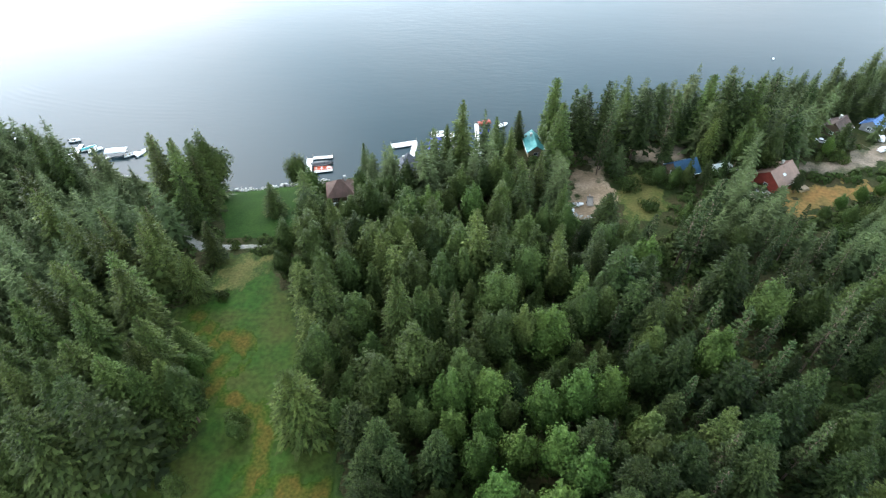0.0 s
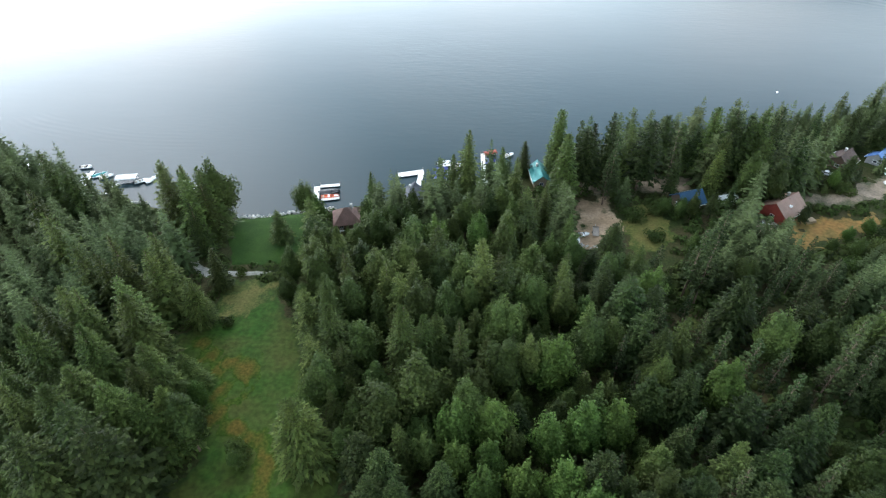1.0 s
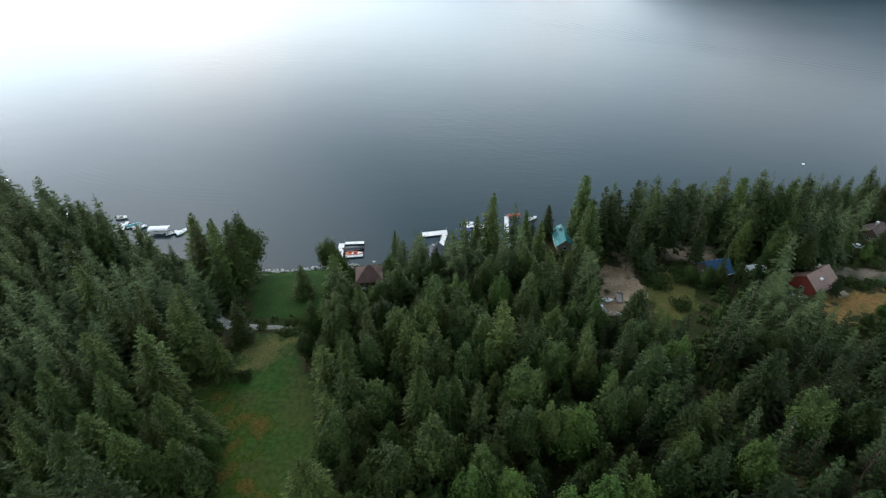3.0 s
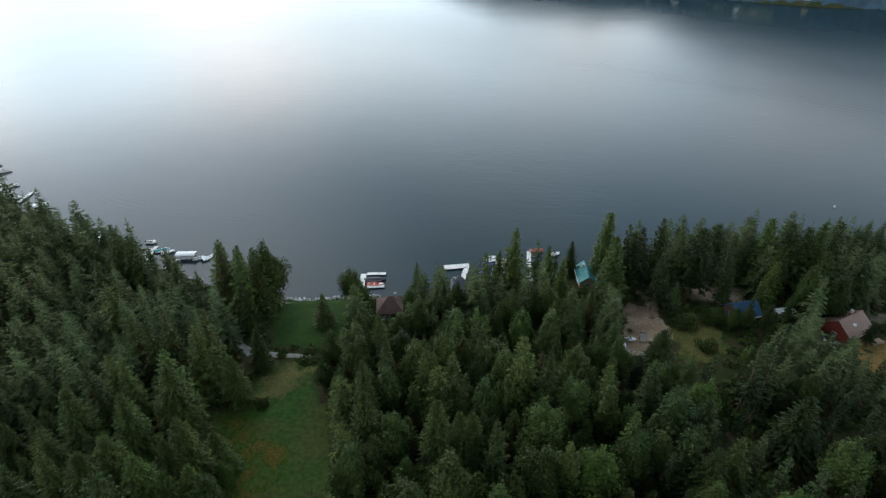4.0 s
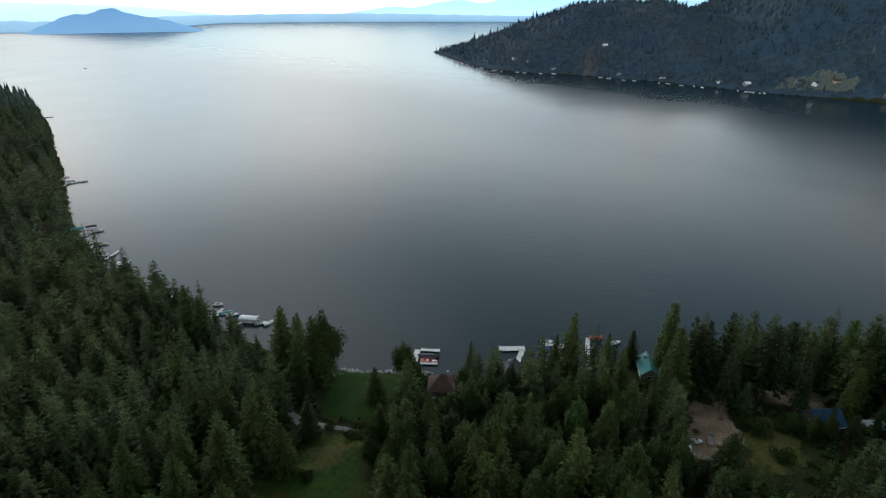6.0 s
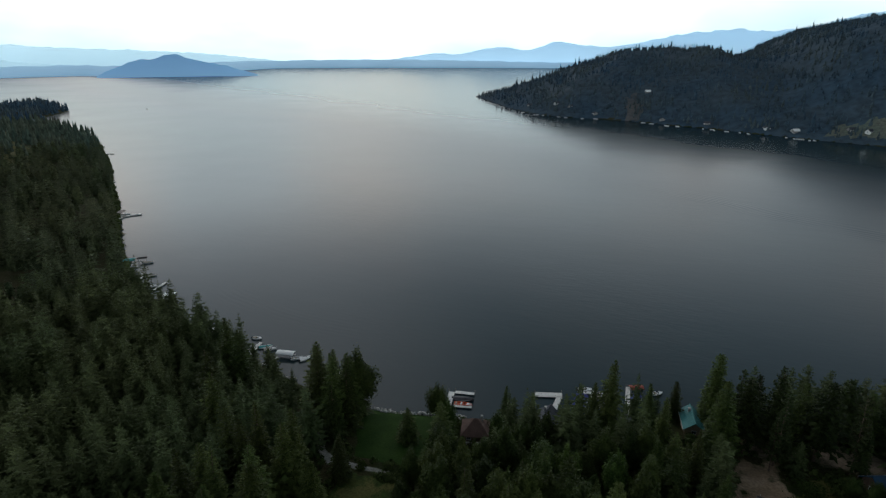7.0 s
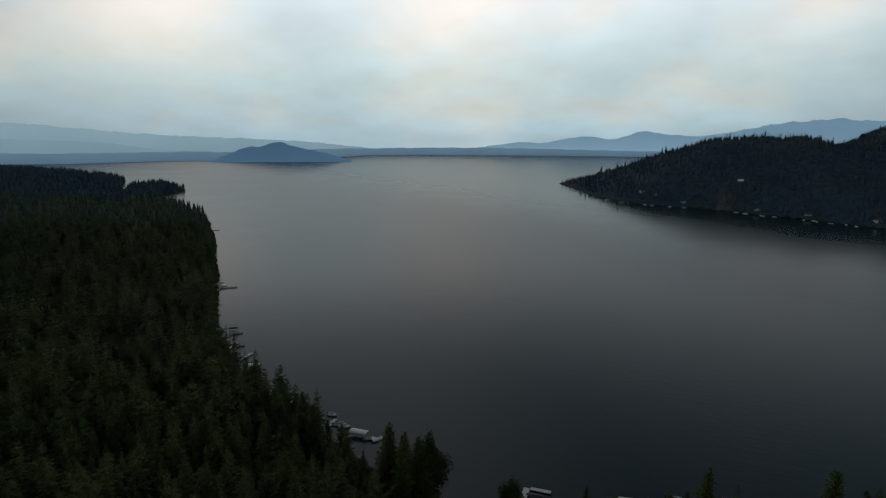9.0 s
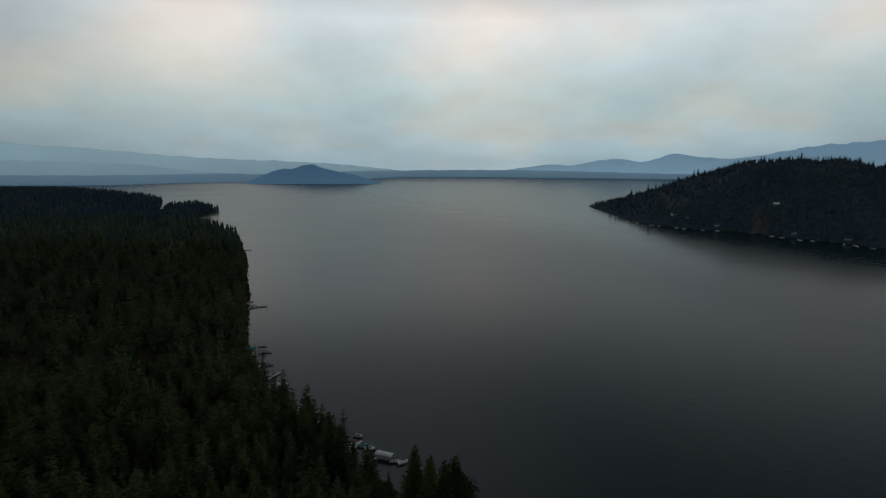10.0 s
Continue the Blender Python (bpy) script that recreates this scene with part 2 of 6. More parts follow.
# Paler, bluer copies of far_conifers: haze by distance, put into the base colour.
WOODS_BAY = material("bay_conifers_hazed", (0.050, 0.072, 0.034), second=(0.078, 0.088, 0.040), scale=0.012, fine=16, var=0.3, island_var=0.3, translucent=0.1, spec=0.08)
WOODS_MID = material("middle_conifers_hazed", (0.050, 0.078, 0.060), second=(0.076, 0.092, 0.064), scale=0.01, fine=12, var=0.3, island_var=0.25, spec=0.08)
# Haze over the distant woods is put into this blue needle colour.
WOODS_FAR = material("haze_tinted_conifers", (0.036, 0.070, 0.104), second=(0.066, 0.088, 0.092), scale=0.011, fine=6, var=0.3, island_var=0.25, spec=0.08)


# ---------------------------------------------------------------- mesh helpers
def mesh_of(name, verts, faces, mat=None, smooth=False):
    me = bpy.data.meshes.new(name)
    verts = np.asarray(verts, dtype=np.float32)
    if isinstance(faces, np.ndarray):
        n, k = faces.shape
        me.vertices.add(len(verts)); me.vertices.foreach_set("co", verts.ravel())
        me.loops.add(n * k); me.loops.foreach_set("vertex_index", faces.astype(np.int32).ravel())
        me.polygons.add(n); me.polygons.foreach_set("loop_start", np.arange(0, n * k, k, dtype=np.int32))
        me.update(calc_edges=True)
        me.validate()
    else:
        me.from_pydata(verts.tolist(), [], faces)
    if smooth:
        me.polygons.foreach_set("use_smooth", np.ones(len(me.polygons), dtype=bool))
    if mat:
        me.materials.append(mat)
    return me


def inside(poly, x, y):
    r = np.zeros(np.shape(x), bool)
    p = np.array(poly, float)
    for (x0, y0), (x1, y1) in zip(p, np.roll(p, -1, 0)):
        with np.errstate(divide="ignore", invalid="ignore"):
            c = ((y0 > y) != (y1 > y)) & (x < (x1 - x0) * (y - y0) / (y1 - y0) + x0)
        r ^= c
    return r


def signed(poly, x, y):
    """Distance to the edge of a polygon, positive inside."""
    p = np.array(poly, float)
    d = np.full(np.shape(x), 1e9)
    for (x0, y0), (x1, y1) in zip(p, np.roll(p, -1, 0)):
        ux, uy = x1 - x0, y1 - y0
        s = np.clip(((x - x0) * ux + (y - y0) * uy) / (ux * ux + uy * uy), 0, 1)
        d = np.minimum(d, np.hypot(x - x0 - s * ux, y - y0 - s * uy))
    return np.where(inside(poly, x, y), d, -d)


def waves(x, y, size, seed=0):
    """Smooth wandering between -1 and 1, as a sum of sines."""
    r = np.random.RandomState(seed)
    v = 0
    for k in range(6):
        a, f, ph = r.uniform(0, 6.28), r.uniform(0.6, 1.8) / size, r.uniform(0, 6.28)
        v = v + np.sin((x * np.cos(a) + y * np.sin(a)) * f * 6.28 + ph)
    return v / 3.2


# ---------------------------------------------------------------- the lie of the land
NEAR_SHORE = [(-2500, 1230), (-2050, 1190), (-1760, 1130), (-1560, 1060), (-1420, 960), (-1250, 830), (-1000, 730), (-830, 680), (-740, 632), (-680, 580),
              (-605, 524), (-545, 476), (-468, 407), (-400, 350), (-325, 280), (-290, 250), (-258, 226), (-219, 201), (-172, 180), (-128, 166), (-100, 157), (-77, 154), (-58, 157),
              (-40, 160), (-18, 168), (12, 180), (34, 190), (70, 204), (110, 214), (160, 226), (200, 246), (300, 290), (520, 360), (900, 420),
              (2500, 500), (2500, -2500), (-2500, -2500)]
ISLET = [(-1330, 920), (-1190, 795), (-1045, 772), (-1130, 915), (-1290, 985)]
POINT = [(-432, 1610), (-348, 1456), (-262, 1284), (-186, 1180), (-122, 1146), (-56, 1138), (-8, 1122), (76, 1071), (127, 1047), (185, 1005), (262, 955), (330, 920), (408, 883), (700, 800), (1200, 700),
         (2500, 600), (2500, 2300), (1200, 2500), (300, 2300), (-200, 1900), (-400, 1680)]


def ground(x, y):
    """Height of the ground (below zero: the lake bed)."""
    x, y = np.asarray(x, float), np.asarray(y, float)
    d = signed(NEAR_SHORE, x, y)
    near = np.where(d > 0, np.minimum(d, 3) * 0.25 + 26 * (1 - np.exp(-np.maximum(d - 3, 0) / 280)) + np.clip(d / 60, 0, 1) * waves(x, y, 90, 3) * 0.6, np.maximum(d * 0.2, -4))
    e = signed(POINT, x, y)
    top = np.interp(x, [-432, -360, -300, -240, -167, -103, -42, 60, 150, 200, 245, 280, 325, 370, 450, 700, 1200], [10, 46, 66, 82, 98, 108, 120, 123, 121, 107, 99, 117, 137, 157, 181, 218, 225])
    far = np.where(e > 0, top * (1 - (1 - np.clip(e / 380, 0, 1)) ** 2) + np.clip(e / 60, 0, 1) * 4 * waves(x, y, 130, 7), np.maximum(e * 0.2, -4))
    g = signed(ISLET, x, y)
    isl = np.where(g > 0, np.minimum(g, 20) * 0.3, np.maximum(g * 0.2, -4))
    return np.maximum(np.maximum(near, far), isl)


def ground_at(x, y):
    return float(ground(np.array([x]), np.array([y]))[0])


def build_ground():
    r = [0.0]
    while r[-1] < 2900:
        r.append(r[-1] + max(2.5, r[-1] * 0.026))
    r += [3600, 4900]
    n = 520
    a = np.linspace(0, 2 * np.pi, n, endpoint=False)
    R, A = np.meshgrid(np.array(r[1:]), a, indexing="ij")
    X, Y = R * np.cos(A), R * np.sin(A)
    Z = ground(X, Y)
    V = np.stack([X.ravel(), Y.ravel(), Z.ravel()], 1)
    k = len(r) - 1
    i, j = np.meshgrid(np.arange(k - 1), np.arange(n), indexing="ij")
    q = np.stack([i * n + j, (i + 1) * n + j, (i + 1) * n + (j + 1) % n, i * n + (j + 1) % n], -1).reshape(-1, 4)
    # the innermost ring shrinks to a point, so that the sheet has no hole
    c = np.tile([[0, 0, ground_at(0, 0)]], (n, 1)) + V[:n] * (0.002, 0.002, 0)
    q = np.vstack([q, np.stack([len(V) + np.arange(n), np.arange(n), (np.arange(n) + 1) % n, len(V) + (np.arange(n) + 1) % n], 1)])
    V = np.vstack([V, c])
    me = mesh_of("ground", V, q, FLOOR, True)
    return tagged(new("ground", me), "wooded lakeside ground of soil, moss and dry needles", "ground", kind="structure")


def build_water():
    a = np.linspace(0, 2 * np.pi, 96, endpoint=False)
    V = [(0, 0, 0)] + [(4960 * math.cos(t), 4960 * math.sin(t), 0) for t in a]
    me = mesh_of("water", V, [(0, 1 + i, 1 + (i + 1) % 96) for i in range(96)], WATER)
    return tagged(new("water", me), "calm grey lake water with fine ripples, mirroring clouds", "water", kind="structure")


def patch(name, poly, mat, label, category, lift=0.12, step=1.5, edge=1.0, kind="structure", soft=3.0):
    """A sheet of other ground cover laid over the ground inside a polygon, with a wandering edge."""
    p = np.array(poly, float)
    xs, ys = np.arange(p[:, 0].min() - 3, p[:, 0].max() + 3, step), np.arange(p[:, 1].min() - 3, p[:, 1].max() + 3, step)
    X, Y = np.meshgrid(xs, ys, indexing="ij")
    s = signed(poly, X, Y) + edge * (waves(X, Y, 9, 11) + 0.6 * waves(X, Y, 4, 12))
    keep = s > -0.75 * step
    # vertices just outside slide onto the edge, which keeps it smooth
    gx, gy = np.gradient(s, step)
    k = np.where(s < 0, np.clip(-s, 0, step), 0) / np.maximum(gx * gx + gy * gy, 0.3)
    X, Y = X + k * gx, Y + k * gy
    Z = ground(X, Y) + np.where(s < 0, 0.02, lift)
    idx = -np.ones(X.shape, int)
    cell = keep[:-1, :-1] & keep[1:, :-1] & keep[1:, 1:] & keep[:-1, 1:]
    i, j = np.nonzero(cell)
    m = X.shape[1]
    q = np.stack([i * m + j, (i + 1) * m + j, (i + 1) * m + j + 1, i * m + j + 1], 1)
    used, inv = np.unique(q, return_inverse=True)
    V = np.stack([X.ravel(), Y.ravel(), Z.ravel()], 1)[used]
    me = mesh_of(name, V, inv.reshape(-1, 4), mat, True)
    inner = me.attributes.new("inner", "FLOAT", "POINT")
    inner.data.foreach_set("value", np.clip(s.ravel()[used] / soft, 0, 1).astype(np.float32))
    return tagged(new(name, me), label, category, kind=kind)


def ripples(name, line, width, length, height, label, seed=0):
    """A train of low waves on the lake: crests run along the line and die away to its sides and ends."""
    p = np.array(line, float)
    t = np.r_[0, np.cumsum(np.hypot(*np.diff(p, axis=0).T))]
    u = np.arange(0, t[-1], 2.5)
    x, y = np.interp(u, t, p[:, 0]), np.interp(u, t, p[:, 1])
    k = np.hanning(31); k /= k.sum()
    x, y = np.convolve(np.pad(x, 15, "edge"), k, "valid"), np.convolve(np.pad(y, 15, "edge"), k, "valid")
    dx, dy = np.gradient(x), np.gradient(y)
    n = np.hypot(dx, dy) + 1e-9
    v = np.arange(-width / 2, width / 2 + 0.1, length / 8)
    X, Y = x[:, None] - (dy / n)[:, None] * v, y[:, None] + (dx / n)[:, None] * v
    U, W = np.meshgrid(u / t[-1], v / width * 2, indexing="ij")
    fade = np.clip(np.minimum(U, 1 - U) * 5, 0, 1) * (1 - W ** 2) ** 1.2 * np.clip(0.75 + 0.5 * waves(X, Y, 40, seed), 0, 1)
    Z = height * fade * (1 + np.sin(v[None] / length * 6.283 + 0.9 * waves(X, Y, 60, seed + 1) * 2)) / 2 - 0.02 + 0.03 * fade
    m = len(v)
    i, j = np.meshgrid(np.arange(len(u) - 1), np.arange(m - 1), indexing="ij")
    q = np.stack([i * m + j, (i + 1) * m + j, (i + 1) * m + j + 1, i * m + j + 1], -1).reshape(-1, 4)
    return tagged(new(name, mesh_of(name, np.stack([X, Y, Z], -1).reshape(-1, 3), q, WATER, True)), label, "water", kind="structure")


ripples("water_wake", [(-20, 580), (35, 548), (77, 524), (116, 484), (173, 452), (236, 410), (330, 350)], 52, 6.0, 0.09, "spreading wake of a passed boat on the calm lake", 1)
ripples("water_wake_far", [(40, 690), (120, 720), (230, 770), (340, 800)], 40, 7, 0.09, "faint old wake far out on the lake", 4)
ripples("water_swell", [(-215, 236), (-175, 214), (-135, 206), (-95, 206)], 30, 3.0, 0.02, "small waves running along the shore", 7)
build_ground()
build_water()
LAWN_P = [(-78, 154), (-56, 157), (-46, 158), (-46, 140), (-52, 127), (-70, 127), (-76, 140)]
MEADOW_P = [(-69, 119), (-55, 119), (-46, 104), (-40, 92), (-34.5, 79), (-29, 68), (-25, 58), (-20, 45), (-15, 34), (-8, 28), (-90, 28), (-74, 45), (-60, 51), (-55, 60), (-61, 71), (-72, 86), (-75, 94), (-68, 102)]
LANE_P = [(-88, 133.5), (-82, 125), (-76, 120.3), (-57, 122.2), (-57, 124), (-75, 123.6), (-80.5, 127.5), (-86.5, 135)]
SAND_P = [(40, 164), (52, 164), (54, 149), (49, 133), (35, 131), (35, 140), (38, 150)]
PLATEAU_P = [(62, 183), (86, 177), (82, 165), (64, 166)]
SLOPE_P = [(108, 150), (126, 150), (142, 150), (200, 156), (200, 147), (136, 144), (122, 140), (112, 134.5), (103, 133), (102, 138)]
YELLOW_P = [(53, 148), (60, 159), (70, 156), (68, 145), (66, 134), (53, 130)]
ROAD_P = [(116, 163), (130, 164), (160, 180), (210, 200), (210, 184), (150, 162), (129, 156), (117, 158)]
TRACK_P = [(-71, 95), (-59.5, 81), (-57, 69.5), (-48, 65), (-42.5, 59), (-42.5, 52), (-46.5, 42), (-40, 42), (-36.5, 51), (-36.5, 60), (-44, 68.5), (-51, 72), (-53, 81), (-65, 95)]
BARE_P = [(-37, 50), (-25, 51), (-21, 42), (-18, 36), (-36, 38)]
GLADE_P = [(-990, 622), (-860, 590), (-745, 528), (-760, 488), (-900, 556)]
NEAR_GLADE_P = [(-770, 532), (-690, 506), (-604, 452), (-588, 414), (-640, 418), (-745, 482)]
GAP_P = [(60.5, 98.3), (63.5, 97.3), (68.5, 98.3), (68.5, 103.3), (61.5, 103.3)]
BALD_P = [(-60, 89), (-50, 90), (-50, 76)]
patch("lawn", LAWN_P, LAWN, "mown green lakeside lawn", "lawn", edge=0.4, step=0.7)
patch("meadow", MEADOW_P, MEADOW, "rough green meadow grass with dry patches", "meadow", step=0.6)
patch("country_lane", LANE_P, GRAVEL, "pale gravel lane between lawn and meadow", "lane", lift=0.1, edge=0.2, step=0.6, soft=0.6)
patch("dirt_track", TRACK_P, DIRT, "worn brown dirt track through the meadow", "track", lift=0.2, edge=2.0, step=0.5, soft=3.0)
patch("dry_verge", [(-68, 112), (-62, 119), (-53, 118.4), (-52, 113), (-59, 104), (-66, 101)], OLIVE, "dry yellowish verge where the meadow meets the lane", "ground patch", lift=0.2, edge=2.2, step=0.6, soft=4.0)
patch("dry_patch", BALD_P, DIRT, "bald dry patch in the meadow grass", "ground patch", lift=0.26, edge=2.2, step=0.5)
patch("bare_patch", BARE_P, DIRT, "dry brown patch where the meadow is worn", "ground patch", lift=0.32, edge=2.2, step=0.6)
patch("hill_glade", GLADE_P, OLIVE, "dry brownish glade in the wood along the shore", "glade", lift=0.5, step=6, edge=5)
patch("near_glade", NEAR_GLADE_P, OLIVE, "dry olive clearing in the wood above the shore", "glade", lift=0.5, step=5, edge=5)
patch("sand_yard", SAND_P, SAND, "bare pale sandy yard between trees", "yard", step=0.7, edge=2.6, soft=3.5)
patch("pine_litter", [(39.5, 166), (53, 166), (60, 163), (66, 170), (58, 176), (44, 176)], BROWNEARTH, "brown needle litter under the shore pines", "ground patch", step=0.8, edge=2.0, soft=4.0)
patch("sand_terrace", PLATEAU_P, BROWNEARTH, "bare brown terrace under the pines", "yard", step=0.8)
patch("dry_slope", SLOPE_P, DRYGRASS, "open slope of dry orange-yellow grass", "slope", step=0.8, edge=3.0, soft=9.0)
patch("cabin_yard", [(89, 151), (98, 149), (101, 141), (99, 135), (90, 137), (85, 144)], BROWNEARTH, "trodden brown yard beside the red cabin", "yard", step=0.7, edge=1.5)
patch("gravel_yard", [(86, 167), (96, 167), (98, 157), (88, 155)], GRAVEL, "pale gravel yard round the parked camper", "yard", step=0.8, edge=1.4)
patch("dry_glade", YELLOW_P, OLIVE, "glade of dry olive-brown grass", "glade", step=0.7, edge=2.0)
patch("dirt_road", ROAD_P, BROWNEARTH, "pale unpaved road and parking ground", "road", step=0.8, edge=1.6)
patch("bare_clearing", GAP_P, OLIVE, "small bare brown clearing deep in the wood", "clearing", step=0.7, edge=1.5)


# ---------------------------------------------------------------- trees
def tube(path, radii, sides=6):
    V, F = [], []
    for k, (p, r) in enumerate(zip(path, radii)):
        for s in range(sides):
            a = 2 * math.pi * s / sides
            V.append((p[0] + r * math.cos(a), p[1] + r * math.sin(a), p[2]))
        if k:
            b = (k - 1) * sides
            F += [(b + s, b + (s + 1) % sides, b + sides + (s + 1) % sides, b + sides + s) for s in range(sides)]
    return V, F


def trunk_mesh(name, H, r0, rng, limbs=(), reach=1.0):
    """A tapered, slightly bent trunk with limbs: (height, azimuth, length, rise)."""
    path, rad = [], []
    bx, by = rng.uniform(-0.02, 0.02, 2)
    for k in range(8):
        s = k / 7 * reach
        path.append((bx * H * s * s, by * H * s * s, H * s - (0.6 if k == 0 else 0)))
        rad.append(r0 * (1.25 if k == 0 else 1) * (1 - s * 0.93))
    V, F = tube(path, rad, 7)
    for z, az, ln, rise in limbs:
        s = z / H
        c = np.array([bx * H * s * s, by * H * s * s, z])
        d = np.array([math.cos(az), math.sin(az), rise])
        pts = [c, c + d * ln * 0.5, c + d * ln + np.array([0, 0, 0.1 * ln])]
        v, f = tube(pts, [r0 * 0.3, r0 * 0.2, r0 * 0.06], 4)
        o = len(V)
        V += v
        F += [tuple(i + o for i in q) for q in f]
    return mesh_of(name, V, F, BARK, True)


def spruce_crown(H, R, layers, per, seed, base=0.1, fine=True, power=0.8, droop=0.32, spray=0.34):
    """Whorls of drooping boughs, each a spine with needle sprays hanging off both sides."""
    rng = np.random.RandomState(seed)
    V, F = [], []
    for k in range(layers):
        s = (k + rng.uniform(-0.4, 0.4)) / layers
        s = min(max(s, 0), 1)
        z = H * (base + (1 - base) * (s ** 0.92))
        r = R * (1 - s) ** power * rng.uniform(0.85, 1.1) + 0.18
        n = max(4, int(per * (0.45 + 0.55 * (1 - s)))) 
        a0 = rng.uniform(0, 6.28)
        for b in range(n):
            az = a0 + 6.283 * b / n + rng.uniform(-0.3, 0.3)
            ln = r * rng.uniform(0.72, 1.2)
            dr = droop * (1 - s) + rng.uniform(-0.08, 0.08) - 0.25 * s
            dx, dy = math.cos(az), math.sin(az)
            sx, sy = -dy, dx
            seg = 3 if fine else 2
            w = ((spray if fine else 0.36) * ln + 0.25) * rng.uniform(0.8, 1.2)
            pts = []
            for q in range(seg + 1):
                u = q / seg
                pts.append((dx * ln * u, dy * ln * u, z - dr * ln * u ** 1.5 + rng.uniform(-0.06, 0.06) * ln))
            for q in range(seg):
                u = (q + 0.4) / seg
                ww = w * (1.15 - 0.85 * u)
                p0, p1 = pts[q], pts[q + 1]
                tip = 0.75 if fine else 0.55
                for sg in (-1, 1):
                    o = len(V)
                    jx = rng.uniform(0.8, 1.2)
                    V += [p0, p1, (p0[0] + dx * ln / seg * tip + sg * sx * ww * jx, p0[1] + dy * ln / seg * tip + sg * sy * ww * jx, p0[2] - 0.42 * ww * jx - dr * ln * 0.2)]
                    F.append((o, o + 1, o + 2) if sg > 0 else (o + 1, o, o + 2))
                if fine:
                    o = len(V)
                    c = ((p0[0] + p1[0]) / 2, (p0[1] + p1[1]) / 2, (p0[2] + p1[2]) / 2)
                    g = rng.uniform(-0.5, 0.5)
                    V += [(c[0] - sx * 0.22, c[1] - sy * 0.22, c[2] + 0.02), (c[0] + sx * 0.22, c[1] + sy * 0.22, c[2] + 0.02),
                          (c[0] + dx * 0.35 + sx * g, c[1] + dy * 0.35 + sy * g, c[2] + 0.4)]
                    F.append((o, o + 1, o + 2))
            # the bough's end
            o = len(V)
            e = pts[-1]
            V += [(e[0] - sx * w * 0.22 - dx * 0.1, e[1] - sy * w * 0.22 - dy * 0.1, e[2]), (e[0] + sx * w * 0.22 - dx * 0.1, e[1] + sy * w * 0.22 - dy * 0.1, e[2]),
                  (e[0] + dx * ln * 0.16, e[1] + dy * ln * 0.16, e[2] - 0.1 * ln)]
            F.append((o, o + 1, o + 2))
    o = len(V)
    V += [(0.1, 0, H * 0.95), (-0.06, 0.09, H * 0.95), (-0.06, -0.09, H * 0.95), (0, 0, H * 1.03)]
    F += [(o, o + 1, o + 3), (o + 1, o + 2, o + 3), (o + 2, o, o + 3)]
    return np.array(V), np.array(F)


def clump_crown(centres, leaf, per, seed, flat=0.8, heart=0.0):
    """Leaf clusters on the skins of many small clumps: (x, y, z, radius)."""
    rng = np.random.RandomState(seed)
    V, F = [], []
    for cx, cy, cz, r in centres:
        n = int(per * (r / 1.6) ** 2)
        d = rng.normal(size=(n, 3))
        d[:, 2] += 0.35
        d /= np.linalg.norm(d, axis=1)[:, None]
        rr = r * rng.uniform(0.72, 1.08, n)
        c = np.array([cx, cy, cz]) + d * rr[:, None] * (1, 1, flat)
        nn = d + rng.normal(size=(n, 3)) * 0.45
        nn /= np.linalg.norm(nn, axis=1)[:, None]
        t = np.cross(nn, rng.normal(size=(n, 3)))
        t /= np.linalg.norm(t, axis=1)[:, None]
        b = np.cross(nn, t)
        w = leaf * rng.uniform(0.6, 1.25, n)[:, None]
        h = w * rng.uniform(0.6, 1.0, n)[:, None]
        for i in range(n):
            o = len(V)
            V += [c[i] - t[i] * w[i], c[i] - b[i] * h[i] * 0.8 + nn[i] * 0.08, c[i] + t[i] * w[i], c[i] + b[i] * h[i]]
            F += [(o, o + 1, o + 2), (o, o + 2, o + 3)]
        if heart:
            o = len(V)
            V += [np.array([cx, cy, cz]) + np.array(q) * r * heart * (1, 1, flat) for q in ((1, 0, 0), (0, 1, 0), (-1, 0, 0), (0, -1, 0), (0, 0, 1), (0, 0, -1))]
            F += [(o + k, o + (k + 1) % 4, o + 4) for k in range(4)] + [(o + (k + 1) % 4, o + k, o + 5) for k in range(4)]
    return np.array(V), np.array(F)


def make_spruce(seed, H, R, layers, per, power=0.8, base=0.08, mat=None, droop=0.32, spray=0.34):
    rng = np.random.RandomState(seed)
    root = new("conifer")
    t = new("trunk", trunk_mesh("conifer_trunk", H, 0.012 * H + 0.05, rng, [(H * z, rng.uniform(0, 6.28), R * 0.7 * (1 - z), -0.15) for z in np.linspace(0.06, 0.75, 14)]))
    V, F = spruce_crown(H, R, layers, per, seed, base, True, power, droop, spray)
    c = new("crown", mesh_of("conifer_crown", V, F, mat or NEEDLES))
    for o in (t, c):
        o.parent = root
    return root


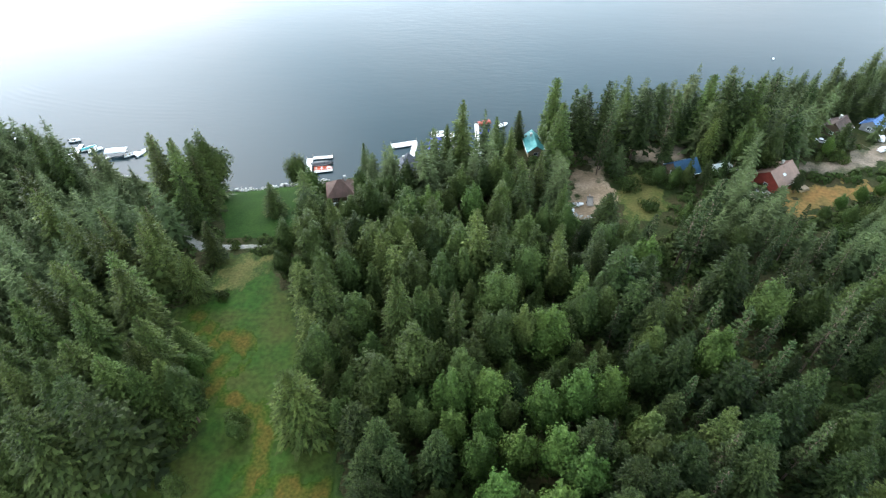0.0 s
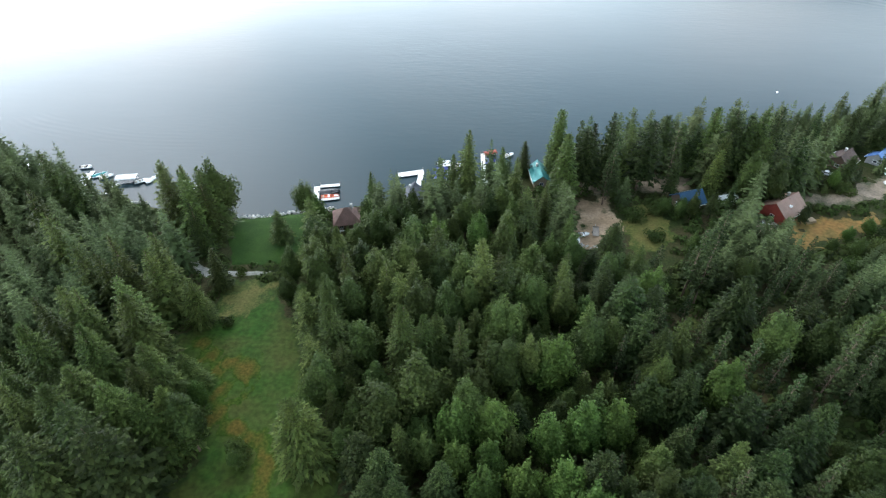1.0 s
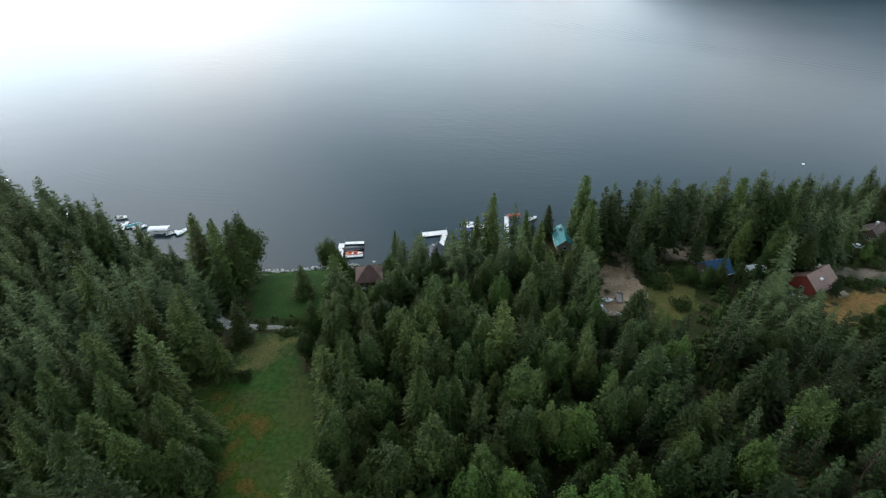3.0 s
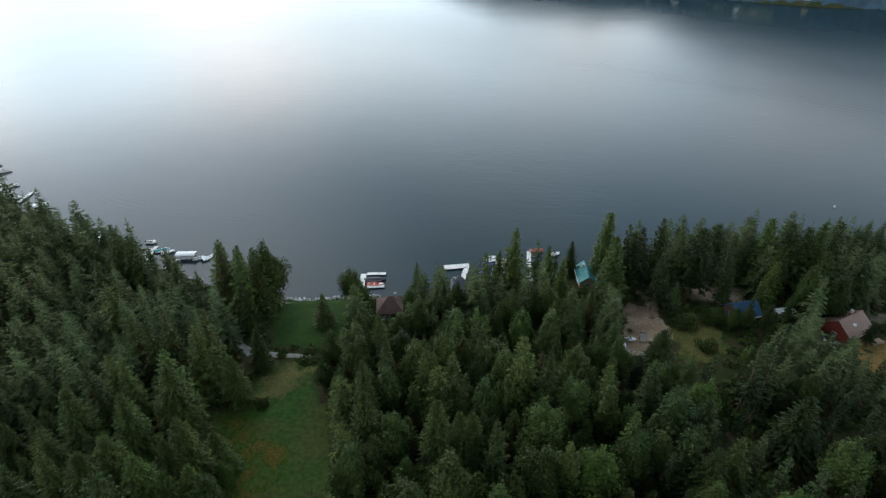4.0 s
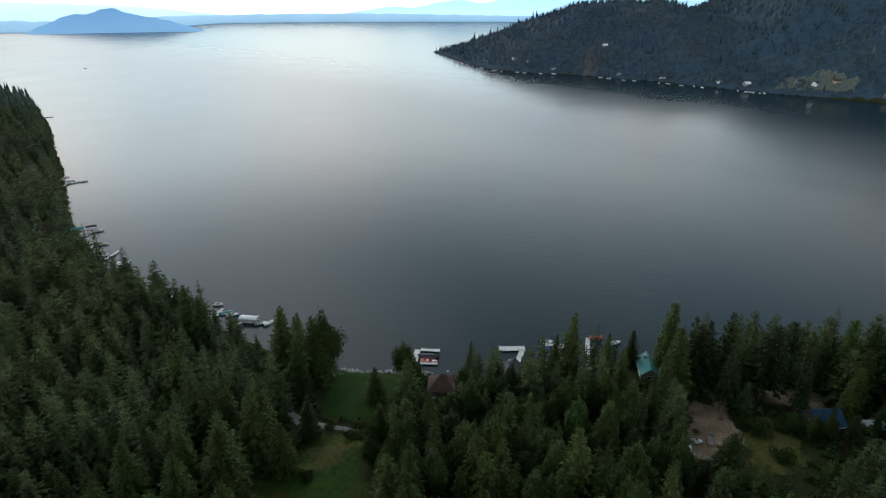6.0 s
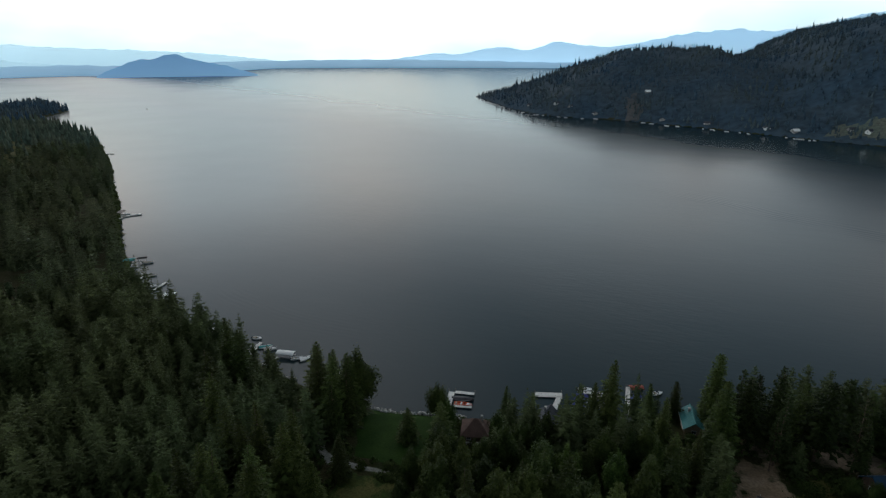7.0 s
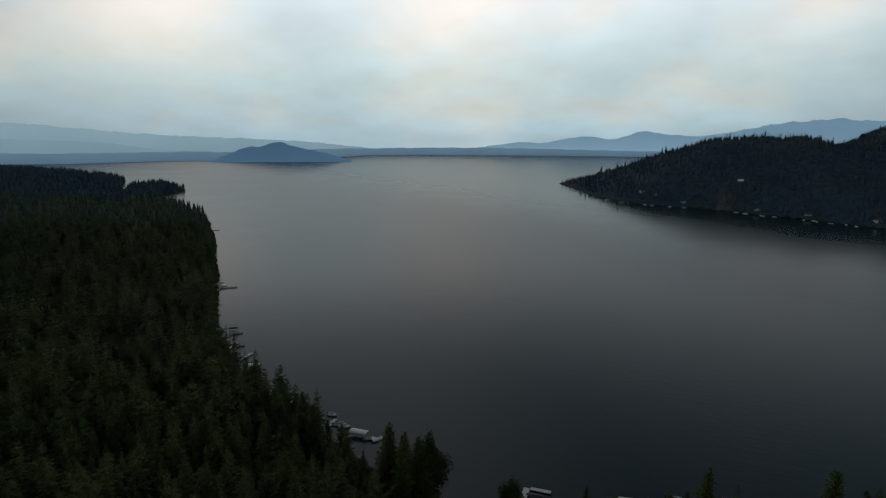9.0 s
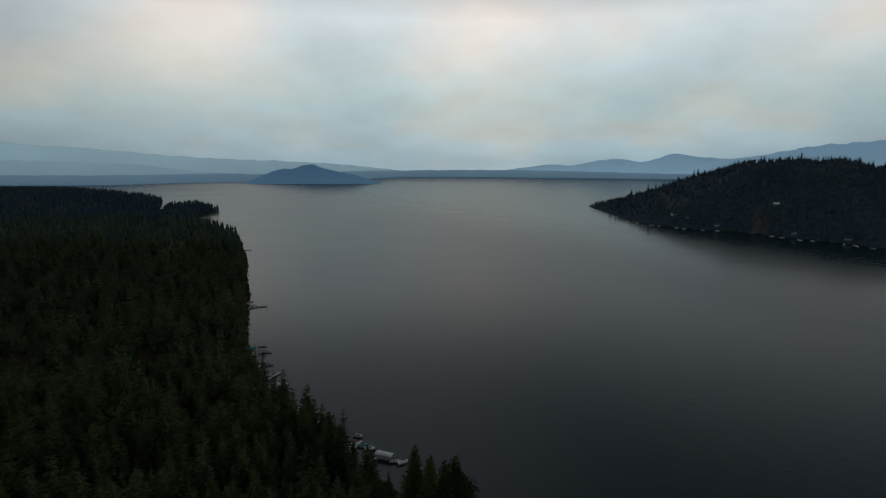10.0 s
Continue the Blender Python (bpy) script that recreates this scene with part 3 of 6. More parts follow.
def lobed_crown(H, R, base, leaf, count, seed, lobes=17, slim=0.8):
    """An egg-shaped crown swelling into lobes: a closed heart of foliage under a skin of loose sprays."""
    rng = np.random.RandomState(seed)
    ld = rng.normal(size=(lobes, 3)); ld[:, 2] = ld[:, 2] * 0.8 + 0.25
    ld /= np.linalg.norm(ld, axis=1)[:, None]
    amp, wid = rng.uniform(0.12, 0.62, lobes), rng.uniform(0.16, 0.42, lobes)
    zc, hz = H * (base + 1) / 2, H * (1 - base) / 2

    def skin(d):
        ang = np.arccos(np.clip(d @ ld.T, -1, 1))
        rho = 0.66 + (amp * np.exp(-(ang / wid) ** 2)).max(1)
        taper = 1 - (1 - slim) * np.clip(d[:, 2], -0.3, 1)
        return np.stack([d[:, 0] * R * rho * taper, d[:, 1] * R * rho * taper, zc + d[:, 2] * hz * np.minimum(rho, 1.08)], 1)

    # heart
    nu, nv = 14, 9
    a, e = np.meshgrid(np.arange(nu) * 6.2832 / nu, np.linspace(-1.45, 1.45, nv), indexing="ij")
    d = np.stack([np.cos(a) * np.cos(e), np.sin(a) * np.cos(e), np.sin(e)], -1).reshape(-1, 3)
    mid = np.array([0, 0, zc])
    V = [mid + (skin(d) - mid) * 0.78]
    F = []
    for u in range(nu):
        for v in range(nv - 1):
            p, q, r2, s = u * nv + v, ((u + 1) % nu) * nv + v, ((u + 1) % nu) * nv + v + 1, u * nv + v + 1
            F += [(p, q, r2), (p, r2, s)]
    F = [np.array(F)]
    # sprays
    d = rng.normal(size=(count, 3)); d[:, 2] = d[:, 2] + 0.3
    d /= np.linalg.norm(d, axis=1)[:, None]
    c = mid + (skin(d) - mid) * (rng.uniform(0.76, 1.04, count) + rng.exponential(0.05, count))[:, None]
    nn = d * (1, 1, 1.2) + (0, 0, 0.25) + rng.normal(size=(count, 3)) * 0.5
    nn /= np.linalg.norm(nn, axis=1)[:, None]
    t = np.cross(nn, rng.normal(size=(count, 3))); t /= np.linalg.norm(t, axis=1)[:, None]
    b = np.cross(nn, t)
    w = leaf * rng.uniform(0.6, 1.3, count)[:, None]
    tri = np.stack([c - t * w - b * w * 0.5, c + t * w - b * w * 0.5, c + b * w * 1.1 + nn * w * 0.15], 1).reshape(-1, 3)
    F.append(np.arange(count * 3).reshape(-1, 3) + len(V[0]))
    return np.vstack(V + [tri]), np.vstack(F)


def make_broadleaf(seed, H, R, slim, mat=None):
    rng = np.random.RandomState(seed)
    root = new("broadleaf_tree")
    limbs = [(H * rng.uniform(0.25, 0.6), rng.uniform(0, 6.28), R * 0.7, rng.uniform(0.5, 1.1)) for _ in range(9)]
    t = new("trunk", trunk_mesh("broadleaf_trunk", H, 0.014 * H, rng, limbs, 0.85))
    V, F = lobed_crown(H, R, 0.08, 0.25, 4600, seed, 34, slim)
    c = new("crown", mesh_of("broadleaf_crown", V, F, mat or LEAVES))
    for o in (t, c):
        o.parent = root
    return root


def make_pine(seed, H, R):
    rng = np.random.RandomState(seed)
    root = new("pine")
    centres, limbs = [(0, 0, H - 0.5, 0.55)], []
    for k in range(58):
        s = 0.26 + 0.72 * ((k + rng.uniform(0, 1)) / 58)
        az = 2.4 * k + rng.uniform(-0.5, 0.5)
        ln = R * (0.12 + 0.95 * (1 - s) ** 0.7) * rng.uniform(0.6, 1.15)
        z = H * s
        limbs.append((z, az, ln, 0.1))
        centres.append((ln * 0.8 * math.cos(az), ln * 0.8 * math.sin(az), z + 0.1 * ln, 0.45 + 0.9 * (1 - s) * rng.uniform(0.7, 1.2)))
    t = new("trunk", trunk_mesh("pine_trunk", H, 0.011 * H, rng, limbs))
    V, F = clump_crown(centres, 0.26, 100, seed, 0.7, 0.85)
    c = new("crown", mesh_of("pine_crown", V, F, PINE))
    for o in (t, c):
        o.parent = root
    return root


SPRUCES = [make_spruce(21 + k, 26, r, 35, 10, p, b, None, dr) for k, (r, p, b, dr) in enumerate(((4.6, 0.68, 0.05, 0.35), (4.0, 0.75, 0.08, 0.3), (5.3, 0.66, 0.04, 0.42), (4.4, 0.55, 0.06, 0.25), (3.6, 0.8, 0.1, 0.3)))]
SPRUCES.append(make_spruce(29, 26, 5.6, 46, 18, 0.6, 0.03, LIGHTNEEDLES, 0.6, 0.17))
SPRUCES.append(make_spruce(33, 26, 3.9, 40, 11, 0.42, 0.05, None, 0.25))
SPRUCES += [make_spruce(35 + k, 26, r, 54, 17, q, 0.03, None, d, 0.19) for k, (r, q, d) in enumerate(((5.0, 0.66, 0.38), (4.5, 0.6, 0.3)))]
SPRUCES += [make_spruce(41 + k, 26, r, n, 9, q, b, DARKNEEDLES, 0.22, 0.36) for k, (r, n, q, b) in enumerate(((4.7, 32, 0.5, 0.28), (4.1, 28, 0.62, 0.2), (5.2, 36, 0.56, 0.12)))]
SPRUCES += [make_spruce(46 + k, 26, r, 48, 15, q, 0.05, DARKNEEDLES, d, 0.22) for k, (r, q, d) in enumerate(((5.2, 0.6, 0.38), (4.6, 0.52, 0.3)))]
BROADS = [make_broadleaf(51 + k, 18, r, s) for k, (r, s) in enumerate(((4.9, 0.7), (4.2, 0.5), (5.6, 0.75), (4.6, 0.42), (4.0, 0.62)))]
BROADS += [make_broadleaf(61 + k, 18, r, s, LIGHTLEAVES) for k, (r, s) in enumerate(((4.8, 0.75), (4.2, 0.65)))]
PINES = [make_pine(81 + k, 27, r) for k, r in enumerate((3.6, 3.0, 4.2))]
LABELS = {"conifer": "tall dark green spruce with drooping boughs", "pine": "slender tall pine with open crown and bare trunk",
          "broadleaf_tree": "leafy green broadleaf tree with rounded crown"}
for ob in SPRUCES + BROADS + PINES:
    kind = ob.name.split(".")[0]
    tagged(ob, LABELS[kind], "tree", {"conifer": "spruces of the wood", "pine": "pines of the wood", "broadleaf_tree": "broadleaf trees of the wood"}[kind])
FIRST = {}
TREE_RNG = random.Random(5)
COUNT = {"c": 0, "b": 0, "p": 0}


def plant(kind, x, y, h, variant=None, wide=1.0, lean=0.0):
    """One tree of height h standing on the ground at x, y."""
    pool, full = {"c": (SPRUCES, 26.5), "b": (BROADS, 18.3), "p": (PINES, 27.5)}[kind]
    k = TREE_RNG.randrange(min(5, len(pool))) if variant is None else variant
    ob, s = pool[k], h / full
    m = pose(x, y, ground_at(x, y) - 0.1, TREE_RNG.uniform(-2, 2), TREE_RNG.uniform(-2, 2), TREE_RNG.uniform(0, 360)) @ Matrix.Diagonal((s * wide, s * wide, s, 1))
    COUNT[kind] += 1
    if ob.name not in FIRST:
        FIRST[ob.name] = True
        ob.matrix_basis = m
        return ob
    made = ob.copy()
    scene.collection.objects.link(made)
    made.matrix_basis = m
    for c in ob.children:
        d = c.copy()
        scene.collection.objects.link(d)
        d.parent = made
    return made


LEFT_WOOD = [("c", -136.9, 156.0, 25), ("c", -129.0, 152.3, 23), ("c", -93.6, 148.1, 26), ("c", -87.4, 146.1, 24), ("b", -80.1, 151.4, 24), ("c", -125.3, 130.6, 25), ("c", -110.8, 117.9, 26), ("c", -96.7, 105.2, 25), ("c", -88.2, 107.8, 26), ("c", -78.9, 108.7, 26), ("c", -79.0, 104.0, 24), ("c", -68.8, 115.6, 16), ("c", -90.5, 102.8, 24), ("c", -91.6, 83.4, 27), ("c", -91.3, 75.7, 27), ("c", -78.7, 74.9, 26), ("c", -73.5, 84.2, 27), ("c", -87.1, 87.5, 25), ("c", -64.5, 72.1, 25), ("c", -62.7, 79.4, 13), ("c", -73.9, 63.8, 27), ("c", -67.4, 61.9, 26), ("c", -75.5, 58.4, 28), ("c", -69.3, 54.5, 28), ("c", -63.3, 51.8, 28), ("c", -61.5, 61.0, 22), ("c", -59.5, 64.5, 20), ("b", -58.7, 73.7, 10), ("b", -55.7, 62.5, 19), ("c", -75.8, 49.3, 27), ("c", -65.2, 67.0, 24)]
MEADOW_EDGE = [("c", -30.7, 59.8, 24), ("c", -68.8, 101.0, 17), ("c", -70.1, 117.0, 14), ("c", -57.5, 139.7, 13), ("c", -30.7, 160.2, 15), ("b", -52.6, 153.6, 15), ("c", -33.4, 117.1, 22), ("b", -40.2, 122.9, 18), ("b", -47.5, 118.1, 14), ("c", -28.6, 84.1, 24), ("c", -12.3, 82.2, 26), ("c", 0.8, 80.0, 25), ("c", 6.6, 104.9, 28), ("c", 11.4, 101.7, 26), ("b", -15.2, 113.2, 20), ("b", -20.2, 108.2, 21), ("b", -24.4, 132.6, 18), ("b", -14.1, 127.5, 18), ("b", -22.4, 82.6, 20), ("b", -7.6, 69.9, 22), ("b", -15.5, 64.7, 20), ("b", -0.3, 61.7, 18), ("b", 6.9, 63.6, 18), ("b", 18.6, 60.0, 17), ("b", 25.2, 62.0, 18), ("b", -9.8, 95.5, 20), ("c", -7.1, 83.7, 22), ("b", -26.6, 99.0, 19), ("c", -31.5, 92.9, 22), ("b", -53.8, 45.8, 9), ("b", -19.1, 56.8, 15), ("c", -14.4, 51.9, 19), ("b", -16.1, 46.9, 16), ("c", -11.0, 46.9, 18), ("b", -14.6, 41.2, 15), ("b", -46.4, 58.8, 6)]
MIDDLE_WOOD = [("c", -4.8, 85.8, 20), ("b", 9.9, 77.1, 19), ("b", 15.7, 79.4, 19), ("b", 20.5, 79.2, 19), ("b", 4.6, 72.4, 17), ("b", 26.0, 97.6, 18), ("b", 18.9, 112.6, 19), ("b", 11.3, 90.4, 20), ("b", -0.3, 55.7, 15), ("b", 6.8, 56.0, 15), ("b", 11.8, 50.7, 17), ("b", 19.8, 50.1, 18), ("b", 5.0, 49.0, 16), ("c", -3.2, 49.8, 19), ("b", 23.8, 45.9, 18), ("b", 7.3, 41.5, 17), ("b", 18.0, 39.3, 18), ("b", 2.3, 100.0, 19), ("b", -3.5, 114.8, 18), ("b", -9.2, 114.8, 18), ("c", 2.3, 165.4, 27), ("c", -2.9, 165.1, 19), ("c", 15.0, 169.1, 19), ("c", 24.0, 181.0, 15), ("b", 6.2, 128.1, 18), ("b", 13.3, 145.4, 18), ("b", -6.7, 130.2, 17), ("b", -11.1, 58.7, 16), ("b", 31.7, 63.1, 17)]
SHORE_PINES = [("c", 34.9, 179.0, 27), ("p", 41.0, 174.8, 26), ("c", 46.4, 174.5, 27), ("c", 51.7, 175.0, 27), ("c", 59.1, 173.4, 27), ("c", 62.6, 168.4, 30), ("c", 73.1, 182.4, 24), ("c", 78.8, 180.3, 23), ("c", 83.5, 180.0, 23), ("c", 87.6, 178.2, 29), ("c", 93.3, 177.5, 28), ("c", 97.5, 175.1, 28), ("c", 101.8, 174.8, 27), ("c", 107.8, 174.9, 28), ("c", 119.9, 184.4, 20), ("c", 134.3, 195.4, 17), ("c", 142.4, 195.2, 17), ("c", 151.3, 200.9, 18), ("c", 161.6, 206.3, 18), ("c", 34.8, 159.0, 26), ("p", 50.7, 162.5, 26), ("p", 77.3, 152.8, 12), ("p", 70.9, 164.0, 27), ("b", 93.8, 157.7, 20), ("b", 102.5, 155.8, 19), ("c", 111.5, 163.7, 22), ("c", 156.8, 192.3, 16), ("c", 37.3, 173.4, 24), ("c", 43.1, 168.8, 24), ("c", 88.5, 166.3, 24), ("c", 102.7, 168.2, 22), ("c", 18.9, 162.4, 18), ("c", 28.6, 154.2, 12), ("c", 26.5, 143.4, 20), ("c", 21.3, 147.0, 16), ("c", 22.9, 138.6, 18), ("c", 134.3, 169.9, 13), ("c", 124.4, 171.7, 14), ("c", 139.7, 171.0, 7), ("b", 128.8, 166.5, 9), ("b", -30.8, 130.3, 13), ("b", -35.6, 126.1, 13), ("c", 35.5, 164.5, 22), ("p", 49.0, 159.2, 21)]
RIGHT_WOOD = [("p", 61.4, 111.4, 25), ("p", 63.2, 107.6, 24), ("b", 40.9, 85.6, 19), ("b", 48.3, 103.4, 18), ("b", 41.7, 100.3, 17), ("b", 35.8, 102.1, 17), ("b", 29.6, 84.8, 19), ("b", 56.1, 70.8, 20), ("b", 56.5, 63.8, 18), ("b", 53.3, 46.0, 18), ("c", 41.8, 47.3, 20), ("b", 36.2, 42.3, 17), ("b", 73.1, 85.7, 19), ("b", 80.0, 90.0, 18), ("p", 78.2, 74.3, 24), ("p", 83.5, 80.4, 24), ("b", 81.1, 84.6, 18), ("b", 104.8, 116.5, 7), ("b", 115.9, 127.5, 9), ("p", 81.7, 71.2, 24), ("b", 73.4, 53.1, 19), ("p", 63.6, 66.0, 24), ("b", 68.8, 61.7, 19), ("p", 63.4, 49.1, 24), ("b", 38.9, 68.5, 19), ("b", 46.1, 69.4, 18), ("p", 56.2, 78.4, 22), ("p", 61.2, 76.6, 22), ("c", 96.4, 133.7, 11), ("c", 43.9, 125.3, 16), ("b", 32.2, 121.4, 15)]

TAKEN = []
LAWN_EDGE = [("c", -80.5, 146, 26), ("c", -83, 138, 27), ("c", -79.5, 132.5, 21), ("c", -87, 148, 25), ("c", -90, 141, 26), ("c", -79, 140, 23), ("c", -94, 149, 24), ("c", -85, 143, 26), ("c", -45, 136, 20), ("b", -46, 146, 14)]
for kind, x, y, h in LAWN_EDGE + LEFT_WOOD + MEADOW_EDGE + MIDDLE_WOOD + SHORE_PINES + RIGHT_WOOD:
    lone = kind == "c" and -45 < x < -25 and y < 75
    pale = kind == "c" and -75 < x < -60 and 90 < y < 112
    near = kind == "c" and math.hypot(x, y) < 122 and x < 0 and not lone
    shore = kind == "c" and x > 30 and y > 150
    if kind == "b" and x > 34 and y < 118 and TREE_RNG.random() < 0.7:
        kind, h = "c", h * 1.12
    if kind == "b" and -22 < x < -8 and y < 60:
        kind, h = "c", h * 1.1
    dark = kind == "c" and not shore and (x > 30 or (y < 57 and not lone))
    wide = TREE_RNG.uniform(1.12, 1.35) if kind == "c" and x < -35 else TREE_RNG.uniform(1.0, 1.35) if shore or dark else TREE_RNG.uniform(0.92, 1.15)
    if kind == "c" and h < 17:
        wide *= 1.25
    form = 5 if lone or pale else TREE_RNG.choice((7, 8)) if near and not dark else TREE_RNG.choice((6, 9, 9, 10, 11, 3)) if shore else TREE_RNG.choice((12, 13, 11)) if dark else None
    if kind == "b" and ((-4 < x < 33 and y < 67) or TREE_RNG.random() < 0.12):
        form = TREE_RNG.choice((5, 6))
    plant(kind, x, y, h * (TREE_RNG.uniform(0.88, 1.06) if shore else 1.0), form, 1.32 if lone else wide)
    TAKEN.append((x, y))

CLEAR = [GAP_P, LAWN_P, MEADOW_P, SAND_P, PLATEAU_P, SLOPE_P, YELLOW_P, ROAD_P, LANE_P]


# house plots: x, y, radius
PLOTS = [(8, 166, 5), (7, 160, 4), (57, 151, 6), (61, 157, 5), (29, 158, 5), (28, 151, 4), (-9, 166, 5), (-11, 158, 4), (-8, 172, 5), (-38, 150, 9), (-41, 142, 7), (-17, 163, 8), (28, 176, 10), (24, 164, 6), (105, 151, 11), (97, 142, 8), (142, 184, 9), (138, 174, 8), (156, 186, 8),
         (81, 155, 8), (94, 165, 7), (90, 158, 6), (8, 172, 4), (-36, 142, 6), (-34, 135, 5), (-15, 153, 5), (26, 162, 5), (100, 144, 8), (95, 136, 7), (134, 172, 7), (149, 176, 7), (132, 168, 6), (128, 163, 5), (27, 168, 5),
         (86, 150.6, 5), (81, 142, 4.5), (76, 133, 3.5), (77, 147, 6), (73, 140, 5), (89, 156, 5)]
EXTRA = {"c": [], "b": [], "p": []}
NR = np.random.RandomState(12)
A, R = np.radians(NR.uniform(-66, 78, 17000)), np.sqrt(NR.uniform(30 ** 2, 236 ** 2, 17000))
SX, SY, SU, SV = -np.sin(A) * R, np.cos(A) * R, NR.rand(17000), NR.rand(17000)
KIND = np.where(SX < -58, np.where(SU < 0.85, "c", "b"), np.where(SX < 20, np.where(SU < 0.42, "c", "b"), np.where(SU < 0.14, "p", np.where(SU < 0.6, "c", "b"))))
KIND = np.where((KIND == "b") & (SX > 45) & (SY < 112) & (SV > 0.25), "p", KIND)
KIND = np.where((KIND == "b") & (R > 148), "c", KIND)
SH = (9 + 11 * SV) * np.where(KIND == "b", 1.0, np.where(SX < -58, 1.25, 1.15))
SH = np.where((SX < -58) & (signed(NEAR_SHORE, SX, SY) < 26), SH * 0.62, SH)
# on land, clear of the house plots, off the open ground and not overhanging its south edge
OK = signed(NEAR_SHORE, SX, SY) > 3
for u, v, q in PLOTS:
    OK &= np.hypot(SX - u, SY - v) > q
for p in CLEAR:
    for k in (0, 0.45, 0.9):
        OK &= signed(p, SX, SY + k * SH) < -1.5
for p in (SAND_P, PLATEAU_P, SLOPE_P, YELLOW_P, LANE_P):
    for k in (0.3, 0.6):
        # low growth only on the uphill side of the open yards
        OK &= signed(p, SX / (1 - k * SH / 108), SY / (1 - k * SH / 108)) < 0
CELLS = {}
for x, y in TAKEN:
    CELLS.setdefault((int(x // 6), int(y // 6)), []).append((x, y))
for i in np.argsort(R):
    if not OK[i]:
        continue
    x, y, h, kind, gap = float(SX[i]), float(SY[i]), float(SH[i]), str(KIND[i]), (6.4 if SX[i] < -58 else 6.6 if SX[i] > 50 and SY[i] < 110 else 5.2) if R[i] < 150 else 5.4
    cx, cy = int(x // 6), int(y // 6)
    if any((x - p) ** 2 + (y - q) ** 2 < gap * gap for u in (-1, 0, 1) for v in (-1, 0, 1) for p, q in CELLS.get((cx + u, cy + v), ())):
        continue
    CELLS.setdefault((cx, cy), []).append((x, y))
    if COUNT[kind] < 255 and R[i] < 185:
        plant(kind, x, y, h, TREE_RNG.choice((11, 12, 13)) if kind == "c" and (x > 34 or R[i] < 72) and TREE_RNG.random() < 0.75 else None, TREE_RNG.uniform(1.0, 1.35) if kind == "c" else 1.0)
    else:
        EXTRA[kind].append((x, y, h))

# low trees round the blue-roofed house and bushes along the foot of the dry slope
for kind, x, y, h, form, wide in (("b", 71.5, 149.5, 8.5, 0, 1.1), ("b", 67.5, 152, 7.5, 2, 1.2), ("c", 85.5, 163.5, 19, 6, 1.1), ("c", 81.5, 149.5, 11, 9, 1.0), ("b", 75, 148.5, 10, 1, 1.1), ("c", 72.5, 163, 17, 10, 1.0), ("c", 88.5, 153, 13, 10, 0.9),
                                  ("b", 126, 139.5, 7, 5, 1.3), ("b", 133, 141.5, 7.5, 6, 1.3), ("b", 140, 143.5, 7, 5, 1.3), ("b", 111, 131, 6, 1, 1.3), ("b", 118, 136, 6.5, 6, 1.3), ("c", 109.5, 146, 9, 9, 1.1)):
    plant(kind, x, y, h, form, wide)


def wood(name, mat, label, spots, make, seed):
    """Many trees in one mesh: spots of x, y, height."""
    r = np.random.RandomState(seed)
    forms = [make(k) for k in range(4)]
    vs, fs, o = [], [], 0
    S = np.array(spots)
    Z = ground(S[:, 0], S[:, 1])
    pick = r.randint(0, 4, len(S))
    for k, (V, F) in enumerate(forms):
        idx = np.nonzero(pick == k)[0]
        if not len(idx):
            continue
        a = r.uniform(0, 6.28, len(idx))
        sc, wd = S[idx, 2], S[idx, 2] * r.uniform(0.85, 1.25, len(idx))
        X = V[None, :, 0] * np.cos(a)[:, None] - V[None, :, 1] * np.sin(a)[:, None]
        Y = V[None, :, 0] * np.sin(a)[:, None] + V[None, :, 1] * np.cos(a)[:, None]
        P = np.stack([X * wd[:, None] + S[idx, 0][:, None], Y * wd[:, None] + S[idx, 1][:, None], V[None, :, 2] * sc[:, None] + Z[idx][:, None] - 0.2], -1)
        G = F[None] + (np.arange(len(idx)) * len(V))[:, None, None] + o
        vs.append(P.reshape(-1, 3)); fs.append(G.reshape(-1, 3)); o += len(idx) * len(V)
    me = mesh_of(name, np.vstack(vs), np.vstack(fs), mat)
    return tagged(new(name, me), label, "woodland", kind="stuff")


def mid_form(k):
    V, F = spruce_crown(1.0 * 24, (5.2, 5.8, 4.4, 5.0)[k], 20, 8, 200 + k, 0.04, False, (0.75, 0.65, 0.85, 0.55)[k])
    return V / 24, F


def shore_form(k):
    V, F = spruce_crown(24.0, (4.8, 5.4, 4.2, 5.0)[k], 26, 9, 230 + k, 0.05, False, (0.8, 0.7, 0.9, 0.65)[k])
    return V / 24, F


def tiered(k, tiers, n, wide):
    """Ragged tiers of boughs."""
    r = np.random.RandomState(300 + k)
    V, F = [], []
    step = 0.84 / tiers
    for t in range(tiers):
        z0 = 0.02 + step * t
        rad = wide * (1 - t / tiers) ** 0.8 + 0.015
        o = len(V)
        V.append((0, 0, min(z0 + step * 1.7, 1.0)))
        for s in range(n):
            q = rad * r.uniform(0.55, 1.2)
            V.append((q * math.cos(6.283 * s / n), q * math.sin(6.283 * s / n), z0 + r.uniform(-0.04, 0.06)))
        F += [(o, o + 1 + s, o + 1 + (s + 1) % n) for s in range(n)]
    return np.array(V), np.array(F)


def far_form(k):
    return tiered(k, 3, 6, 0.20)


def slim_form(k):
    return tiered(k, 4, 6, 0.12)


def bay_form(k):
    """Conifers of several builds and one leafy crown."""
    if k == 3:
        V, F = lobed_crown(16, 3.4, 0.02, 0.7, 190, 540, 14, 0.7)
        return V / 19, F
    V, F = spruce_crown(24.0, (5.6, 4.6, 6.4)[k], 13, 8, 260 + k, 0.05, False, (0.7, 0.85, 0.6)[k])
    return V / 24, F


